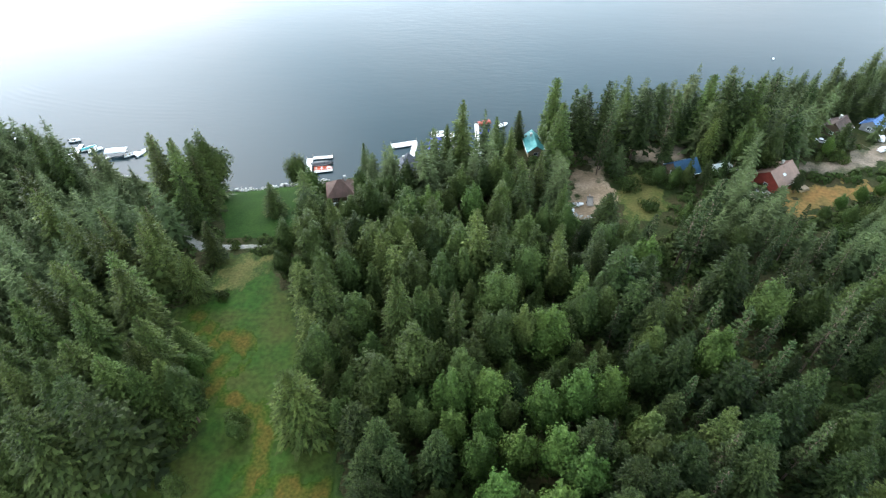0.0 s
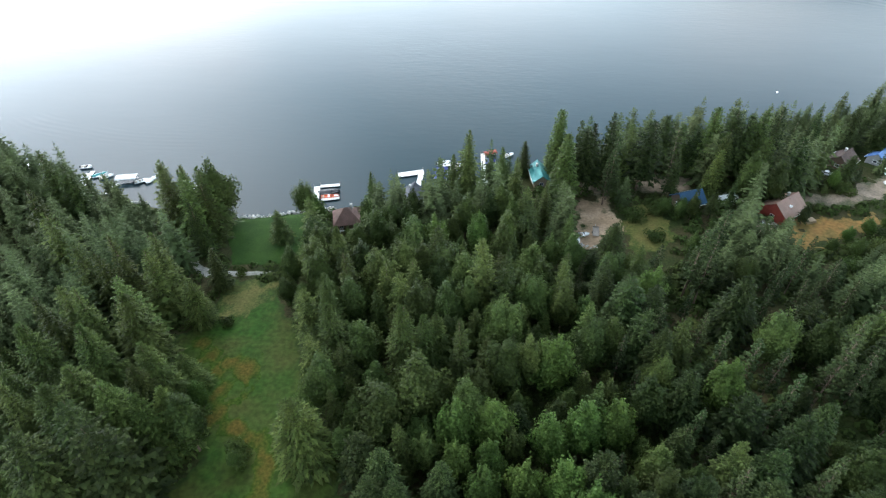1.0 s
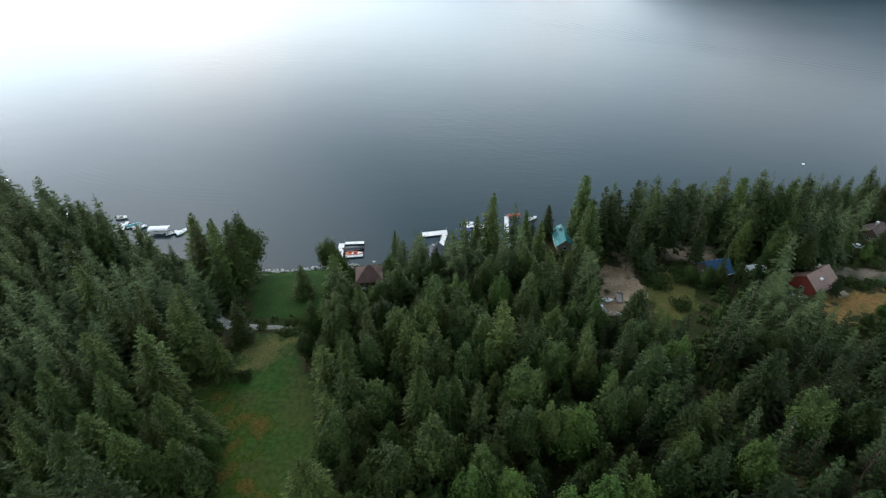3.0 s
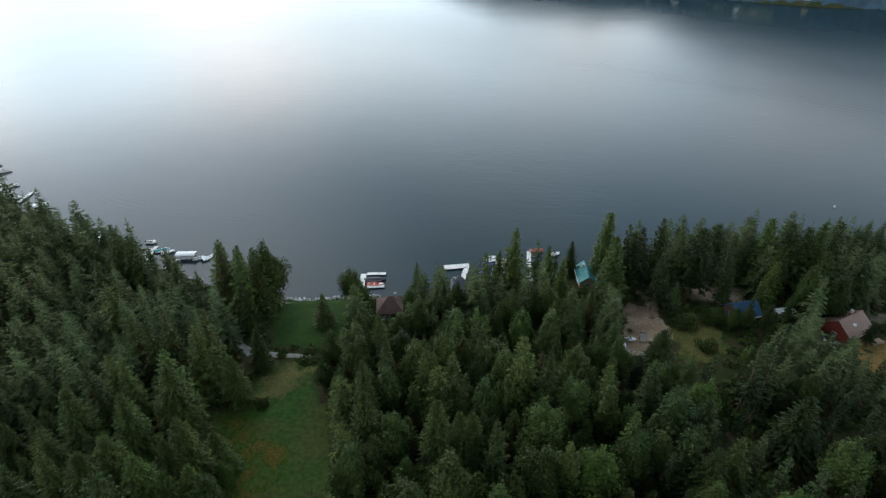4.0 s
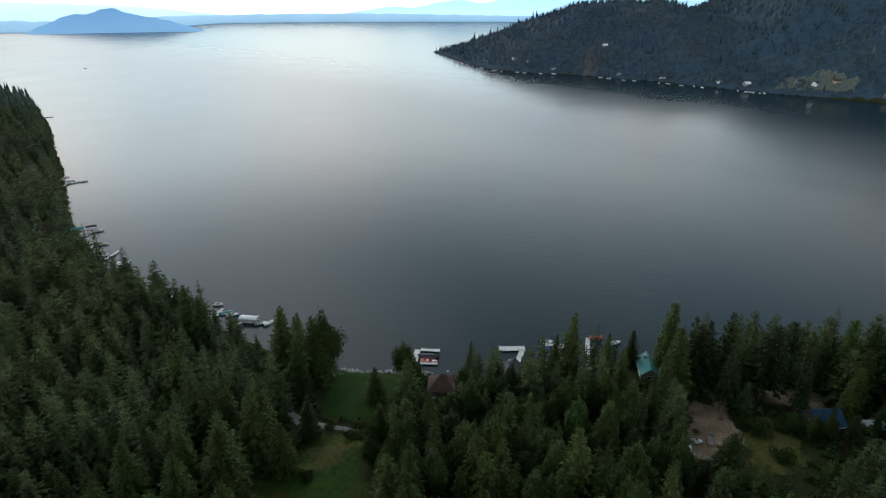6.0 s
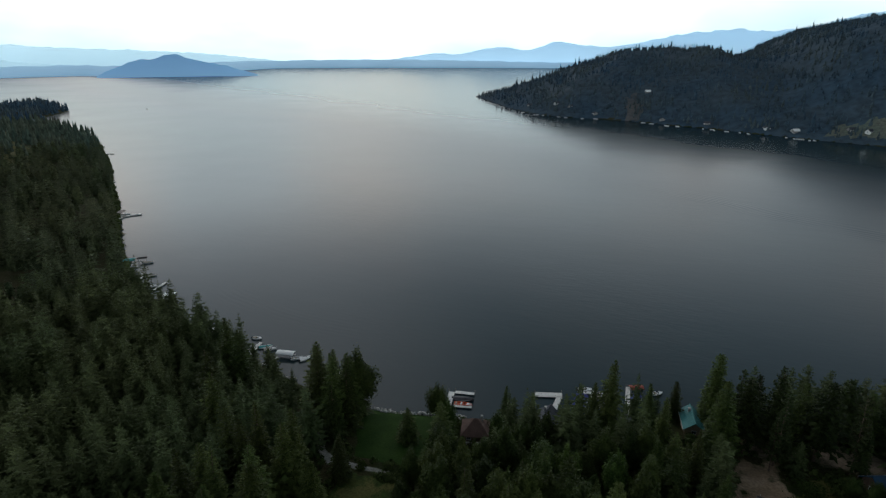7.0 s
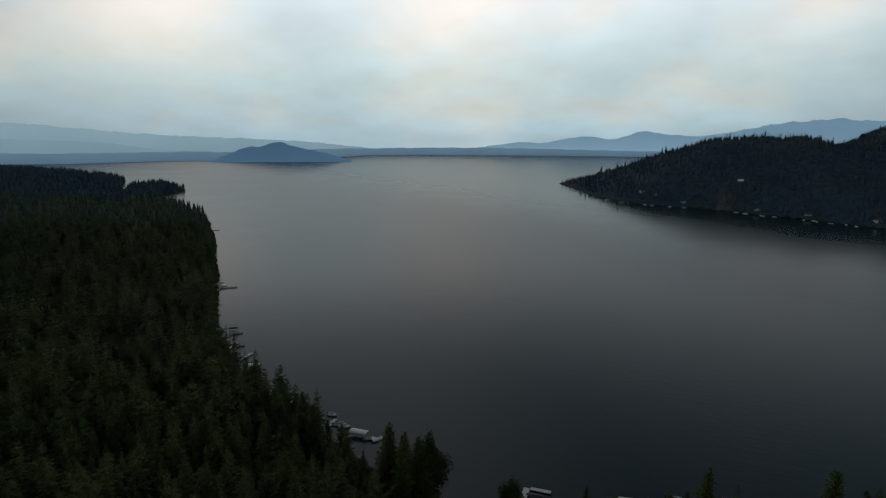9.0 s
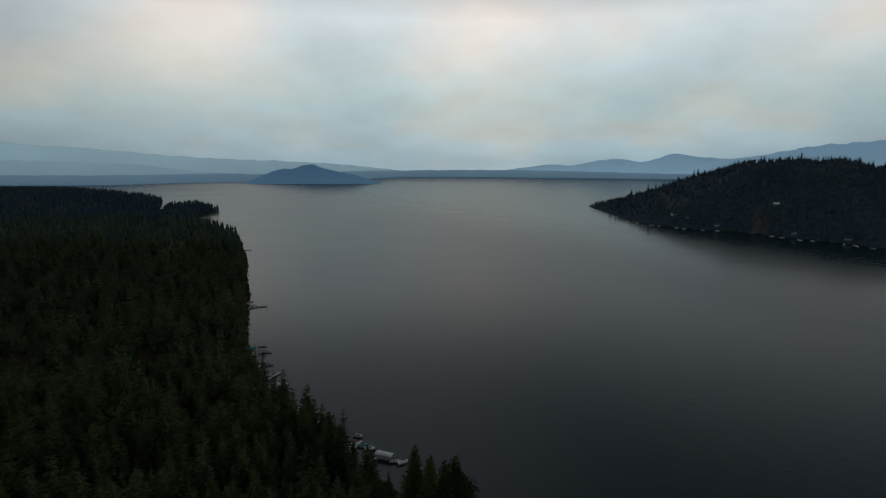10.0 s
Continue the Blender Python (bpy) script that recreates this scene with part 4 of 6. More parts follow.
def scatter(test, box, count, lo, hi, seed):
    r = np.random.RandomState(seed)
    x, y = r.uniform(box[0], box[1], count), r.uniform(box[2], box[3], count)
    ok = test(x, y)
    return np.stack([x, y, r.uniform(lo, hi, count) * r.choice([0.75, 1, 1, 1.1], count)], 1)[ok]


def left_mid(x, y):
    d, r, a = signed(NEAR_SHORE, x, y), np.hypot(x, y), np.degrees(np.arctan2(-x, y))
    return (d > 3) & (r > 215) & (r < 300) & (a > 20) & (a < 80)


def left_far(x, y):
    d, r, a = signed(NEAR_SHORE, x, y), np.hypot(x, y), np.degrees(np.arctan2(-x, y))
    return (d > 2) & (r > 1150) & (a > 25) & (a < 78) & (d < 520)


def open_glade(x, y):
    return ((signed(GLADE_P, x, y) > 0) | (signed(NEAR_GLADE_P, x, y) > 0)) & (waves(x, y, 30, 9) < -0.15)


def left_third(x, y):
    d, r, a = signed(NEAR_SHORE, x, y), np.hypot(x, y), np.degrees(np.arctan2(-x, y))
    return (d > 2) & (r > 800) & (r < 1180) & (a > 25) & (a < 78) & (d < 520) & ~open_glade(x, y)


def left_next(x, y):
    d, r, a = signed(NEAR_SHORE, x, y), np.hypot(x, y), np.degrees(np.arctan2(-x, y))
    return (d > 1.5) & (r > 300) & (r < 830) & (a > 25) & (a < 78) & (d < 520) & ~open_glade(x, y)


def right_mid(x, y):
    d, r, a = signed(NEAR_SHORE, x, y), np.hypot(x, y), np.degrees(np.arctan2(-x, y))
    return (d > 3) & (r > 232) & (r < 380) & (a < -25) & (a > -50) & ~inside(ROAD_P, x, y) & (np.hypot(x - 142, y - 184) > 10) & (np.hypot(x - 156, y - 186) > 9)


def point_wood(x, y):
    e = signed(POINT, x, y)
    return (e > 3) & (e < np.where(x > 180, 640, 440)) & (np.degrees(np.arctan2(-x, y)) > -40)


def crest(x, y):
    e = signed(POINT, x, y)
    return (e > 340) & (e < 430) & (waves(x, y, 60, 23) > 0.25)


def leafy_form(k):
    V, F = lobed_crown(16, (3.6, 3.0, 4.0, 3.3)[k], 0.05, 0.4, 700, 500 + k, 14, 0.75)
    return V / 16, F


if EXTRA["c"] + EXTRA["p"]:
    wood("conifer_thicket", WOODS, "dense conifers filling the wood between the larger trees", EXTRA["c"] + EXTRA["p"], mid_form, 8)
if EXTRA["b"]:
    wood("leafy_thicket", UNDER, "leafy trees filling the wood between the larger trees", EXTRA["b"], leafy_form, 9)
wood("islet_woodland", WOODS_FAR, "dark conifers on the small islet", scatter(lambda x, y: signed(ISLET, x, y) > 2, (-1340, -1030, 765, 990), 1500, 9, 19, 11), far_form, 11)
wood("lakeside_woodland", WOODS, "dense dark green conifer wood along the shore", scatter(left_mid, (-340, -60, 40, 260), 2300, 13, 28, 1), mid_form, 1)
wood("shore_woodland", WOODS, "conifer wood beyond the houses on the shore", scatter(right_mid, (90, 330, 100, 380), 1500, 10, 17, 2), shore_form, 2)
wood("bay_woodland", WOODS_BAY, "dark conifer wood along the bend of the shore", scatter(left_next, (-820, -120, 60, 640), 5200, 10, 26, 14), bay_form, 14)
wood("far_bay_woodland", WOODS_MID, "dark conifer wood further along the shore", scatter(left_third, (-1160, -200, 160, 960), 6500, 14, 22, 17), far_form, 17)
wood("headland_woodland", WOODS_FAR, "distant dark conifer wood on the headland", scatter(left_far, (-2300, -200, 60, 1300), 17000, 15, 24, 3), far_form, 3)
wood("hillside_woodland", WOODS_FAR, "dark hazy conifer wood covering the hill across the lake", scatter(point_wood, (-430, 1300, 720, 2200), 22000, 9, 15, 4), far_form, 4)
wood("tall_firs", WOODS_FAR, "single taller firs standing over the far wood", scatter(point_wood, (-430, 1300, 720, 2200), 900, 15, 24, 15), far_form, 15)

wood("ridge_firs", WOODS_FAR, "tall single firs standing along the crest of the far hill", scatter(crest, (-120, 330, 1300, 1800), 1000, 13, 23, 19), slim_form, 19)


# low growth that closes the gaps under the trees
def bush_form(k):
    r = np.random.RandomState(400 + k)
    V, F = [], []
    for _ in range(42):
        d = r.normal(size=3); d[2] = abs(d[2]) + 0.1; d /= np.linalg.norm(d)
        c = d * r.uniform(0.35, 0.55) * (1.0, 1.0, 1.3)
        t = np.cross(d, r.normal(size=3)); t /= np.linalg.norm(t)
        b = np.cross(d, t)
        w = r.uniform(0.08, 0.17)
        o = len(V)
        V += [c - t * w, c - b * w * 0.7, c + t * w, c + b * w]
        F += [(o, o + 1, o + 2), (o, o + 2, o + 3)]
    return np.array(V), np.array(F)


def under(x, y):
    d, r, a = signed(NEAR_SHORE, x, y), np.hypot(x, y), np.degrees(np.arctan2(-x, y))
    ok = (d > 1.5) & (r > 30) & (r < 225) & (a > -66) & (a < 76)
    for p in CLEAR:
        ok &= signed(p, x, y) < -0.8
    for u, v, q in PLOTS[:14]:
        ok &= np.hypot(x - u, y - v) > q - 3
    return ok


wood("undergrowth", UNDER, "low green shrubs and saplings on the forest floor", scatter(under, (-200, 190, 10, 230), 9000, 1.8, 4.4, 6), bush_form, 6)



def waterside(x, y):
    d, r, a = signed(NEAR_SHORE, x, y), np.hypot(x, y), np.degrees(np.arctan2(-x, y))
    return (d > 0.4) & (d < 6) & (r > 170) & (r < 900) & (a > 28)


NS = np.random.RandomState(31)
SEG = np.array(NEAR_SHORE[8:18], float)
UU = NS.uniform(0, len(SEG) - 1.001, 2600)
II = UU.astype(int)
PP = SEG[II] + (SEG[II + 1] - SEG[II]) * (UU - II)[:, None] + NS.uniform(-5, 5, (2600, 2))
KEEP = waterside(PP[:, 0], PP[:, 1])
wood("shore_bushes", UNDER, "bushes hanging over the waterline", np.column_stack([PP, NS.uniform(2.0, 6.0, 2600)])[KEEP], bush_form, 16)


def tuft_form(k):
    r = np.random.RandomState(600 + k)
    V, F = [], []
    for _ in range(7):
        a, q = r.uniform(0, 6.28), r.uniform(0, 0.5)
        x, y, l = q * math.cos(a), q * math.sin(a), r.uniform(0, 6.28)
        o = len(V)
        V += [(x - 0.12 * math.sin(l), y + 0.12 * math.cos(l), 0), (x + 0.12 * math.sin(l), y - 0.12 * math.cos(l), 0), (x + 0.3 * math.cos(l), y + 0.3 * math.sin(l), r.uniform(0.6, 1.0))]
        F.append((o, o + 1, o + 2))
    return np.array(V), np.array(F)


def grassy(x, y):
    return (signed(MEADOW_P, x, y) > -2) & (y > 36) & (signed(TRACK_P, x, y) < 0.3) & (waves(x, y, 12, 21) > -0.5)


wood("grass_tufts", GRASS, "rough tufts of meadow grass", scatter(grassy, (-80, -8, 36, 121), 15000, 0.22, 0.6, 13), tuft_form, 13)


# ---------------------------------------------------------------- built things
WHITE = material("white_paint", (0.82, 0.82, 0.80), rough=0.5, var=0.08, scale=0.8)
DOCKWOOD = material("bleached_decking", (0.78, 0.76, 0.72), rough=0.8, var=0.10, scale=0.6, second=(0.68, 0.66, 0.61), obj_var=0.08)
GREYWOOD = material("grey_weathered_wood", (0.26, 0.23, 0.20), var=0.25, scale=0.8)
FLOATS = material("black_float", (0.03, 0.03, 0.035), rough=0.6, var=0.1)
HULL = material("white_gelcoat", (0.80, 0.80, 0.80), rough=0.25, var=0.05, spec=0.5)
DARKHULL = material("dark_gelcoat", (0.03, 0.035, 0.045), rough=0.3, var=0.1, spec=0.5)
REDHULL = material("orange_red_gelcoat", (0.62, 0.10, 0.03), rough=0.3, var=0.1, spec=0.5)
NAVY = material("navy_canvas", (0.03, 0.04, 0.16), var=0.15, scale=0.7)
BEIGE = material("beige_canvas", (0.42, 0.36, 0.28), var=0.15, scale=0.7)
REDCANVAS = material("red_canvas", (0.30, 0.07, 0.05), var=0.15, scale=0.7)
TEALCANVAS = material("teal_canvas", (0.05, 0.28, 0.28), var=0.15, scale=0.7)
STEEL = material("galvanised_steel", (0.45, 0.46, 0.47), rough=0.4, metal=0.8, var=0.1)
TEALROOF = material("turquoise_metal_roof", (0.045, 0.22, 0.22), rough=0.5, var=0.2, scale=0.4, second=(0.07, 0.27, 0.255))
BROWNROOF = material("brown_shingles", (0.085, 0.058, 0.05), var=0.25, scale=0.6, bump=0.4)
REDBROWNROOF = material("red_brown_metal_roof", (0.23, 0.14, 0.105), rough=0.5, var=0.15, scale=0.4)
CABINROOF = material("red_brown_shingles", (0.15, 0.088, 0.07), var=0.25, scale=0.6, bump=0.4)
GREYROOF = material("grey_shingles", (0.060, 0.064, 0.078), var=0.2, scale=0.6, bump=0.4)
BLUEROOF = material("blue_metal_roof", (0.10, 0.20, 0.42), rough=0.45, var=0.12, scale=0.4)
DARKBLUE = material("deep_blue_metal_roof", (0.018, 0.065, 0.125), rough=0.5, var=0.15, scale=0.4)
REDWALL = material("red_boards", (0.25, 0.045, 0.03), var=0.15, scale=0.8)
BROWNWALL = material("brown_boards", (0.15, 0.10, 0.07), var=0.2, scale=0.8)
GREYWALL = material("grey_boards", (0.28, 0.28, 0.27), var=0.15, scale=0.8)
TANWALL = material("tan_boards", (0.36, 0.28, 0.19), var=0.15, scale=0.8)
CONCRETE = material("concrete", (0.45, 0.44, 0.41), var=0.15, scale=0.6)
STONE = material("pale_rock", (0.52, 0.50, 0.47), var=0.25, scale=0.7, obj_var=0.2, island_var=0.25, bump=0.4)
RUBBER = material("rubber", (0.02, 0.02, 0.02), rough=0.8, var=0.1)


def glass_material():
    m = bpy.data.materials.new("window_glass")
    m.use_nodes = True
    b = m.node_tree.nodes["Principled BSDF"]
    b.inputs["Base Color"].default_value = (0.02, 0.025, 0.03, 1)
    b.inputs["Roughness"].default_value = 0.05
    return m


GLASS = glass_material()


def boxes(bm, *specs):
    """Boxes (cx, cy, cz, sx, sy, sz[, turn about z]) added to a bmesh, with slightly broken edges."""
    for sp in specs:
        cx, cy, cz, sx, sy, sz = sp[:6]
        m = Matrix.Translation((cx, cy, cz)) @ Matrix.Rotation(radians(sp[6]) if len(sp) > 6 else 0, 4, "Z") @ Matrix.Diagonal((sx, sy, sz, 1))
        bmesh.ops.create_cube(bm, size=1, matrix=m)


def prism(bm, pts, y0, y1):
    """A profile in x, z pushed along y."""
    a = [bm.verts.new((x, y0, z)) for x, z in pts]
    b = [bm.verts.new((x, y1, z)) for x, z in pts]
    n = len(pts)
    bm.faces.new(a[::-1]); bm.faces.new(b)
    for i in range(n):
        bm.faces.new((a[i], a[(i + 1) % n], b[(i + 1) % n], b[i]))


def part(name, bm, mat, parent, label=""):
    bmesh.ops.recalc_face_normals(bm, faces=bm.faces)
    me = bpy.data.meshes.new(name)
    bm.to_mesh(me)
    bm.free()
    me.materials.append(mat)
    ob = new(name, me)
    ob.parent = parent
    if label:
        tagged(ob, label)
    return ob


def box_part(name, spec, mat, parent, label="", bevel=0.0):
    bm = bmesh.new()
    boxes(bm, spec)
    if bevel:
        bmesh.ops.bevel(bm, geom=bm.edges[:], offset=bevel, segments=2, affect="EDGES")
    return part(name, bm, mat, parent, label)


def cyl_part(name, cx, cy, z0, z1, r, mat, parent, label="", axis="Z", sides=10):
    bm = bmesh.new()
    rot = {"Z": Matrix(), "X": Matrix.Rotation(radians(90), 4, "Y"), "Y": Matrix.Rotation(radians(90), 4, "X")}[axis]
    mid = (cx, cy, (z0 + z1) / 2)
    bmesh.ops.create_cone(bm, cap_ends=True, segments=sides, radius1=r, radius2=r * 0.96, depth=z1 - z0, matrix=Matrix.Translation(mid) @ rot)
    return part(name, bm, mat, parent, label)


def thing(name, x, y, z, turn, label, category, group=""):
    ob = new(name)
    ob.matrix_basis = pose(x, y, z, 0, 0, turn)
    return tagged(ob, label, category, group)


def window(parent, x, y, z, w, h, turn):
    """A framed pane standing proud of a wall whose outside looks along turn."""
    m = pose(x, y, z, 0, 0, turn)
    bm = bmesh.new()
    boxes(bm, (0, -0.03, h / 2, w + 0.2, 0.1, 0.1), (0, -0.03, -h / 2, w + 0.2, 0.1, 0.1), (w / 2, -0.03, 0, 0.1, 0.1, h), (-w / 2, -0.03, 0, 0.1, 0.1, h), (0, -0.03, 0, 0.06, 0.08, h))
    f = part("window", bm, WHITE, parent, "white framed window")
    g = box_part("pane", (0, 0.0, 0, w, 0.05, h), GLASS, f, "dark window pane")
    f.matrix_basis = m
    return f


def house(name, x, y, turn, w, d, wall, rise, roofmat, wallmat, label, hip=False, chimney=True, over=0.6, ribs=0, porch=0.0, sink=0.0, shingle=0):
    """A house w long (its ridge) and d deep, with walls, a pitched roof of thick slabs, windows, a door and a chimney."""
    root = thing(name, x, y, ground_at(x, y) - sink, turn, label, "house")
    bm = bmesh.new()
    t = 0.2
    boxes(bm, (0, -d / 2 + t / 2, wall / 2, w, t, wall), (0, d / 2 - t / 2, wall / 2, w, t, wall), (-w / 2 + t / 2, 0, wall / 2, t, d - 2 * t, wall), (w / 2 - t / 2, 0, wall / 2, t, d - 2 * t, wall),
          (0, 0, -0.4, w + 0.2, d + 0.2, 1.0))
    if not hip:
        for sx in (-1, 1):
            a = [bm.verts.new((sx * (w / 2 - k), y0, z0)) for k in (0, t) for y0, z0 in ((-d / 2, wall), (d / 2, wall), (0, wall + rise))]
            bm.faces.new(a[:3]); bm.faces.new(a[3:][::-1])
            for i in range(3):
                bm.faces.new((a[i], a[(i + 1) % 3], a[3 + (i + 1) % 3], a[3 + i]))
    part("wall", bm, wallmat, root)
    bm = bmesh.new()
    k = rise / (d / 2)
    W, D, th = w / 2 + over, d / 2 + over, 0.22
    eave = wall - over * k + 0.03
    top = wall + rise + 0.03
    if hip:
        rl = max(0.3, w / 2 - d / 2 * 0.9)
        lo = [bm.verts.new(v) for v in ((-W, -D, eave), (W, -D, eave), (W, D, eave), (-W, D, eave), (-rl, 0, top), (rl, 0, top))]
        hi = [bm.verts.new((v.co.x, v.co.y, v.co.z + th)) for v in lo]
        for q in ((0, 1, 5, 4), (1, 2, 5), (2, 3, 4, 5), (3, 0, 4)):
            bm.faces.new([hi[i] for i in q]); bm.faces.new([lo[i] for i in q][::-1])
        for i in range(4):
            bm.faces.new((lo[i], lo[(i + 1) % 4], hi[(i + 1) % 4], hi[i]))
        roof = part("roof", bm, roofmat, root)
    else:
        for s in (-1, 1):
            p = [(s * D, eave), (0, top), (0, top + th), (s * D, eave + th)]
            a = [bm.verts.new((-W, yy, zz)) for yy, zz in p]
            b = [bm.verts.new((W, yy, zz)) for yy, zz in p]
            bm.faces.new(a); bm.faces.new(b[::-1])
            for i in range(4):
                bm.faces.new((a[i], b[i], b[(i + 1) % 4], a[(i + 1) % 4]))
        roof = part("roof", bm, roofmat, root)
        L = math.hypot(D, top - eave)
        ang = math.atan2(top - eave, D)
        if ribs:
            for s in (-1, 1):
                for i in range(ribs):
                    xx = -W + (i + 0.5) * 2 * W / ribs
                    bm = bmesh.new()
                    m = Matrix.Translation((xx, s * D / 2, (eave + top) / 2 + th + 0.02)) @ Matrix.Rotation(-s * ang, 4, "X") @ Matrix.Diagonal((0.07, L * 0.99, 0.07, 1))
                    bmesh.ops.create_cube(bm, size=1, matrix=m)
                    part("seam", bm, roofmat, roof)
        bm = bmesh.new()
        boxes(bm, (0, 0, top + th, 2 * W, 0.35, 0.1))
        part("ridge_cap", bm, roofmat, roof)
        for s in (-1, 1):
            bm = bmesh.new()
            boxes(bm, (0, s * (D + 0.06), eave + 0.1, 2 * W, 0.12, 0.14))
            part("gutter", bm, WHITE, roof, "white gutter")
    n = max(2, int(w / 3))
    for i in range(n):
        xx = -w / 2 + (i + 0.5) * w / n
        if i == n // 2:
            dr = box_part("door", (xx, -d / 2 - 0.03, 1.05, 0.95, 0.08, 2.05), GREYWOOD, root, "plain wooden door")
            box_part("handle", (xx + 0.36, -d / 2 - 0.09, 1.0, 0.06, 0.06, 0.16), STEEL, dr, "steel handle")
        else:
            window(root, xx, -d / 2 - 0.02, wall * 0.58, 1.2, 1.1, 0)
        window(root, xx, d / 2 + 0.02, wall * 0.58, 1.2, 1.1, 180)
    for s, a in ((-1, -90), (1, 90)):
        window(root, s * (w / 2 + 0.02), 0, wall * 0.58, 1.3, 1.1, a)
    if chimney:
        bm = bmesh.new()
        boxes(bm, (w * 0.22, d * 0.12, wall + rise * 0.9, 0.7, 0.7, 2.0), (w * 0.22, d * 0.12, wall + rise * 0.9 + 1.02, 0.85, 0.85, 0.12))
        part("chimney", bm, CONCRETE, root, "pale chimney")
    if porch:
        de = box_part("deck", (0, -d / 2 - porch / 2, 0.35, w * 0.9, porch, 0.25), GREYWOOD, root, "weathered wooden deck")
        for i in range(8):
            box_part("railing_post", (-w * 0.45 + i * w * 0.9 / 7, -d / 2 - porch + 0.06, 0.95, 0.1, 0.1, 1.0), WHITE, de)
        box_part("rail", (0, -d / 2 - porch + 0.06, 1.48, w * 0.9, 0.12, 0.08), WHITE, de)
    return root


house("cabin", -38, 150.5, 12, 8.4, 8.0, 2.8, 3.4, CABINROOF, BROWNWALL, "small brown cabin with a hipped shingle roof by the lake", hip=True, porch=2.0)
house("house", -17, 162, 80, 9, 7.5, 3.0, 3.0, GREYROOF, GREYWALL, "grey-roofed boarded house at the water", porch=0)
house("house", 29.2, 177.0, 95, 10.0, 5.6, 3.0, 2.2, TEALROOF, TANWALL, "house with a turquoise standing-seam metal roof", ribs=10, chimney=True)
red = house("house", 105.5, 151.5, 34, 10.5, 9.0, 3.6, 3.4, REDBROWNROOF, REDWALL, "red boarded cabin with a red-brown metal roof on the dry slope", ribs=14)
box_part("skylight", (-1.0, -2.4, 5.6, 0.9, 0.8, 0.5), WHITE, red, "white skylight on the roof")
deck = box_part("deck", (-6.8, -2.0, 0.35, 4.0, 6.5, 0.25), GREYWOOD, red, "brown deck before the gable")
for i in range(6):
    box_part("railing_post", (-8.7, -5.1 + i * 1.24, 0.95, 0.1, 0.1, 1.0), GREYWOOD, deck)
box_part("rail", (-8.7, -2.0, 1.48, 0.12, 6.4, 0.08), GREYWOOD, deck)
house("house", 141.5, 184, 40, 8, 7.2, 2.8, 2.8, BROWNROOF, BROWNWALL, "dark boarded house with a brown shingle roof among trees")
house("house", 157, 187, 38, 7, 6, 2.6, 2.2, BLUEROOF, GREYWALL, "small house with a bright blue metal roof", ribs=11, chimney=False)
house("house", 77, 157.5, 20, 8.0, 7.2, 2.8, 2.8, DARKBLUE, BROWNWALL, "low house with a deep blue metal roof under the trees", ribs=12, chimney=False)
house("shed", 7.5, 173, 15, 4.2, 3.4, 2.2, 0.9, WHITE, GREYWALL, "small shed with a white roof at the shore", chimney=False, over=0.35)


# ---------------------------------------------------------------- docks and boats
def dock(x, y, turn, runs, label, posts=True):
    """Floating deck sections: runs of (x0, y0, x1, y1, width) in the dock's own plan."""
    root = thing("dock", x, y, 0, turn, label, "dock", "docks along the shore")
    for x0, y0, x1, y1, wd in runs:
        L = math.hypot(x1 - x0, y1 - y0)
        a = math.atan2(y1 - y0, x1 - x0)
        n = max(1, round(L / 2.4))
        for i in range(n):
            u = (i + 0.5) / n
            cx, cy = x0 + (x1 - x0) * u, y0 + (y1 - y0) * u
            s = box_part("deck_section", (0, 0, 0.5, L / n - 0.05, wd, 0.16), DOCKWOOD, root, bevel=0.02)
            s.matrix_basis = pose(cx, cy, 0, 0, 0, math.degrees(a))
            box_part("float", (0, 0, 0.2, L / n - 0.5, wd - 0.3, 0.44), FLOATS, s, "black float")
        if posts:
            for u in (0.0, 1.0):
                cyl_part("post", x0 + (x1 - x0) * u - math.sin(a) * wd * 0.52, y0 + (y1 - y0) * u + math.cos(a) * wd * 0.52, -1.5, 1.5, 0.1, GREYWOOD, root)
    return root


def hull_mesh(L, W, Hh, deck=True):
    """A boat's hull, pointed at +x, with a hollow cockpit."""
    bm = bmesh.new()
    rows = []
    st = [(-0.5, 0.86), (-0.25, 1.0), (0.05, 1.0), (0.28, 0.78), (0.42, 0.42), (0.5, 0.04)]
    for u, k in st:
        w = W / 2 * k
        prof = [(-w, Hh), (-w * 0.9, Hh * 0.4), (-w * 0.35, 0.0), (w * 0.35, 0.0), (w * 0.9, Hh * 0.4), (w, Hh), (w * 0.78, Hh), (w * 0.72, Hh * 0.55), (-w * 0.72, Hh * 0.55), (-w * 0.78, Hh)]
        lift = 0.25 * Hh * max(0, u) * 2
        rows.append([bm.verts.new((u * L, yy, zz + lift)) for yy, zz in prof])
    for a, b in zip(rows, rows[1:]):
        for i in range(10):
            bm.faces.new((a[i], a[(i + 1) % 10], b[(i + 1) % 10], b[i]))
    bm.faces.new(rows[0]); bm.faces.new(rows[-1][::-1])
    return bm


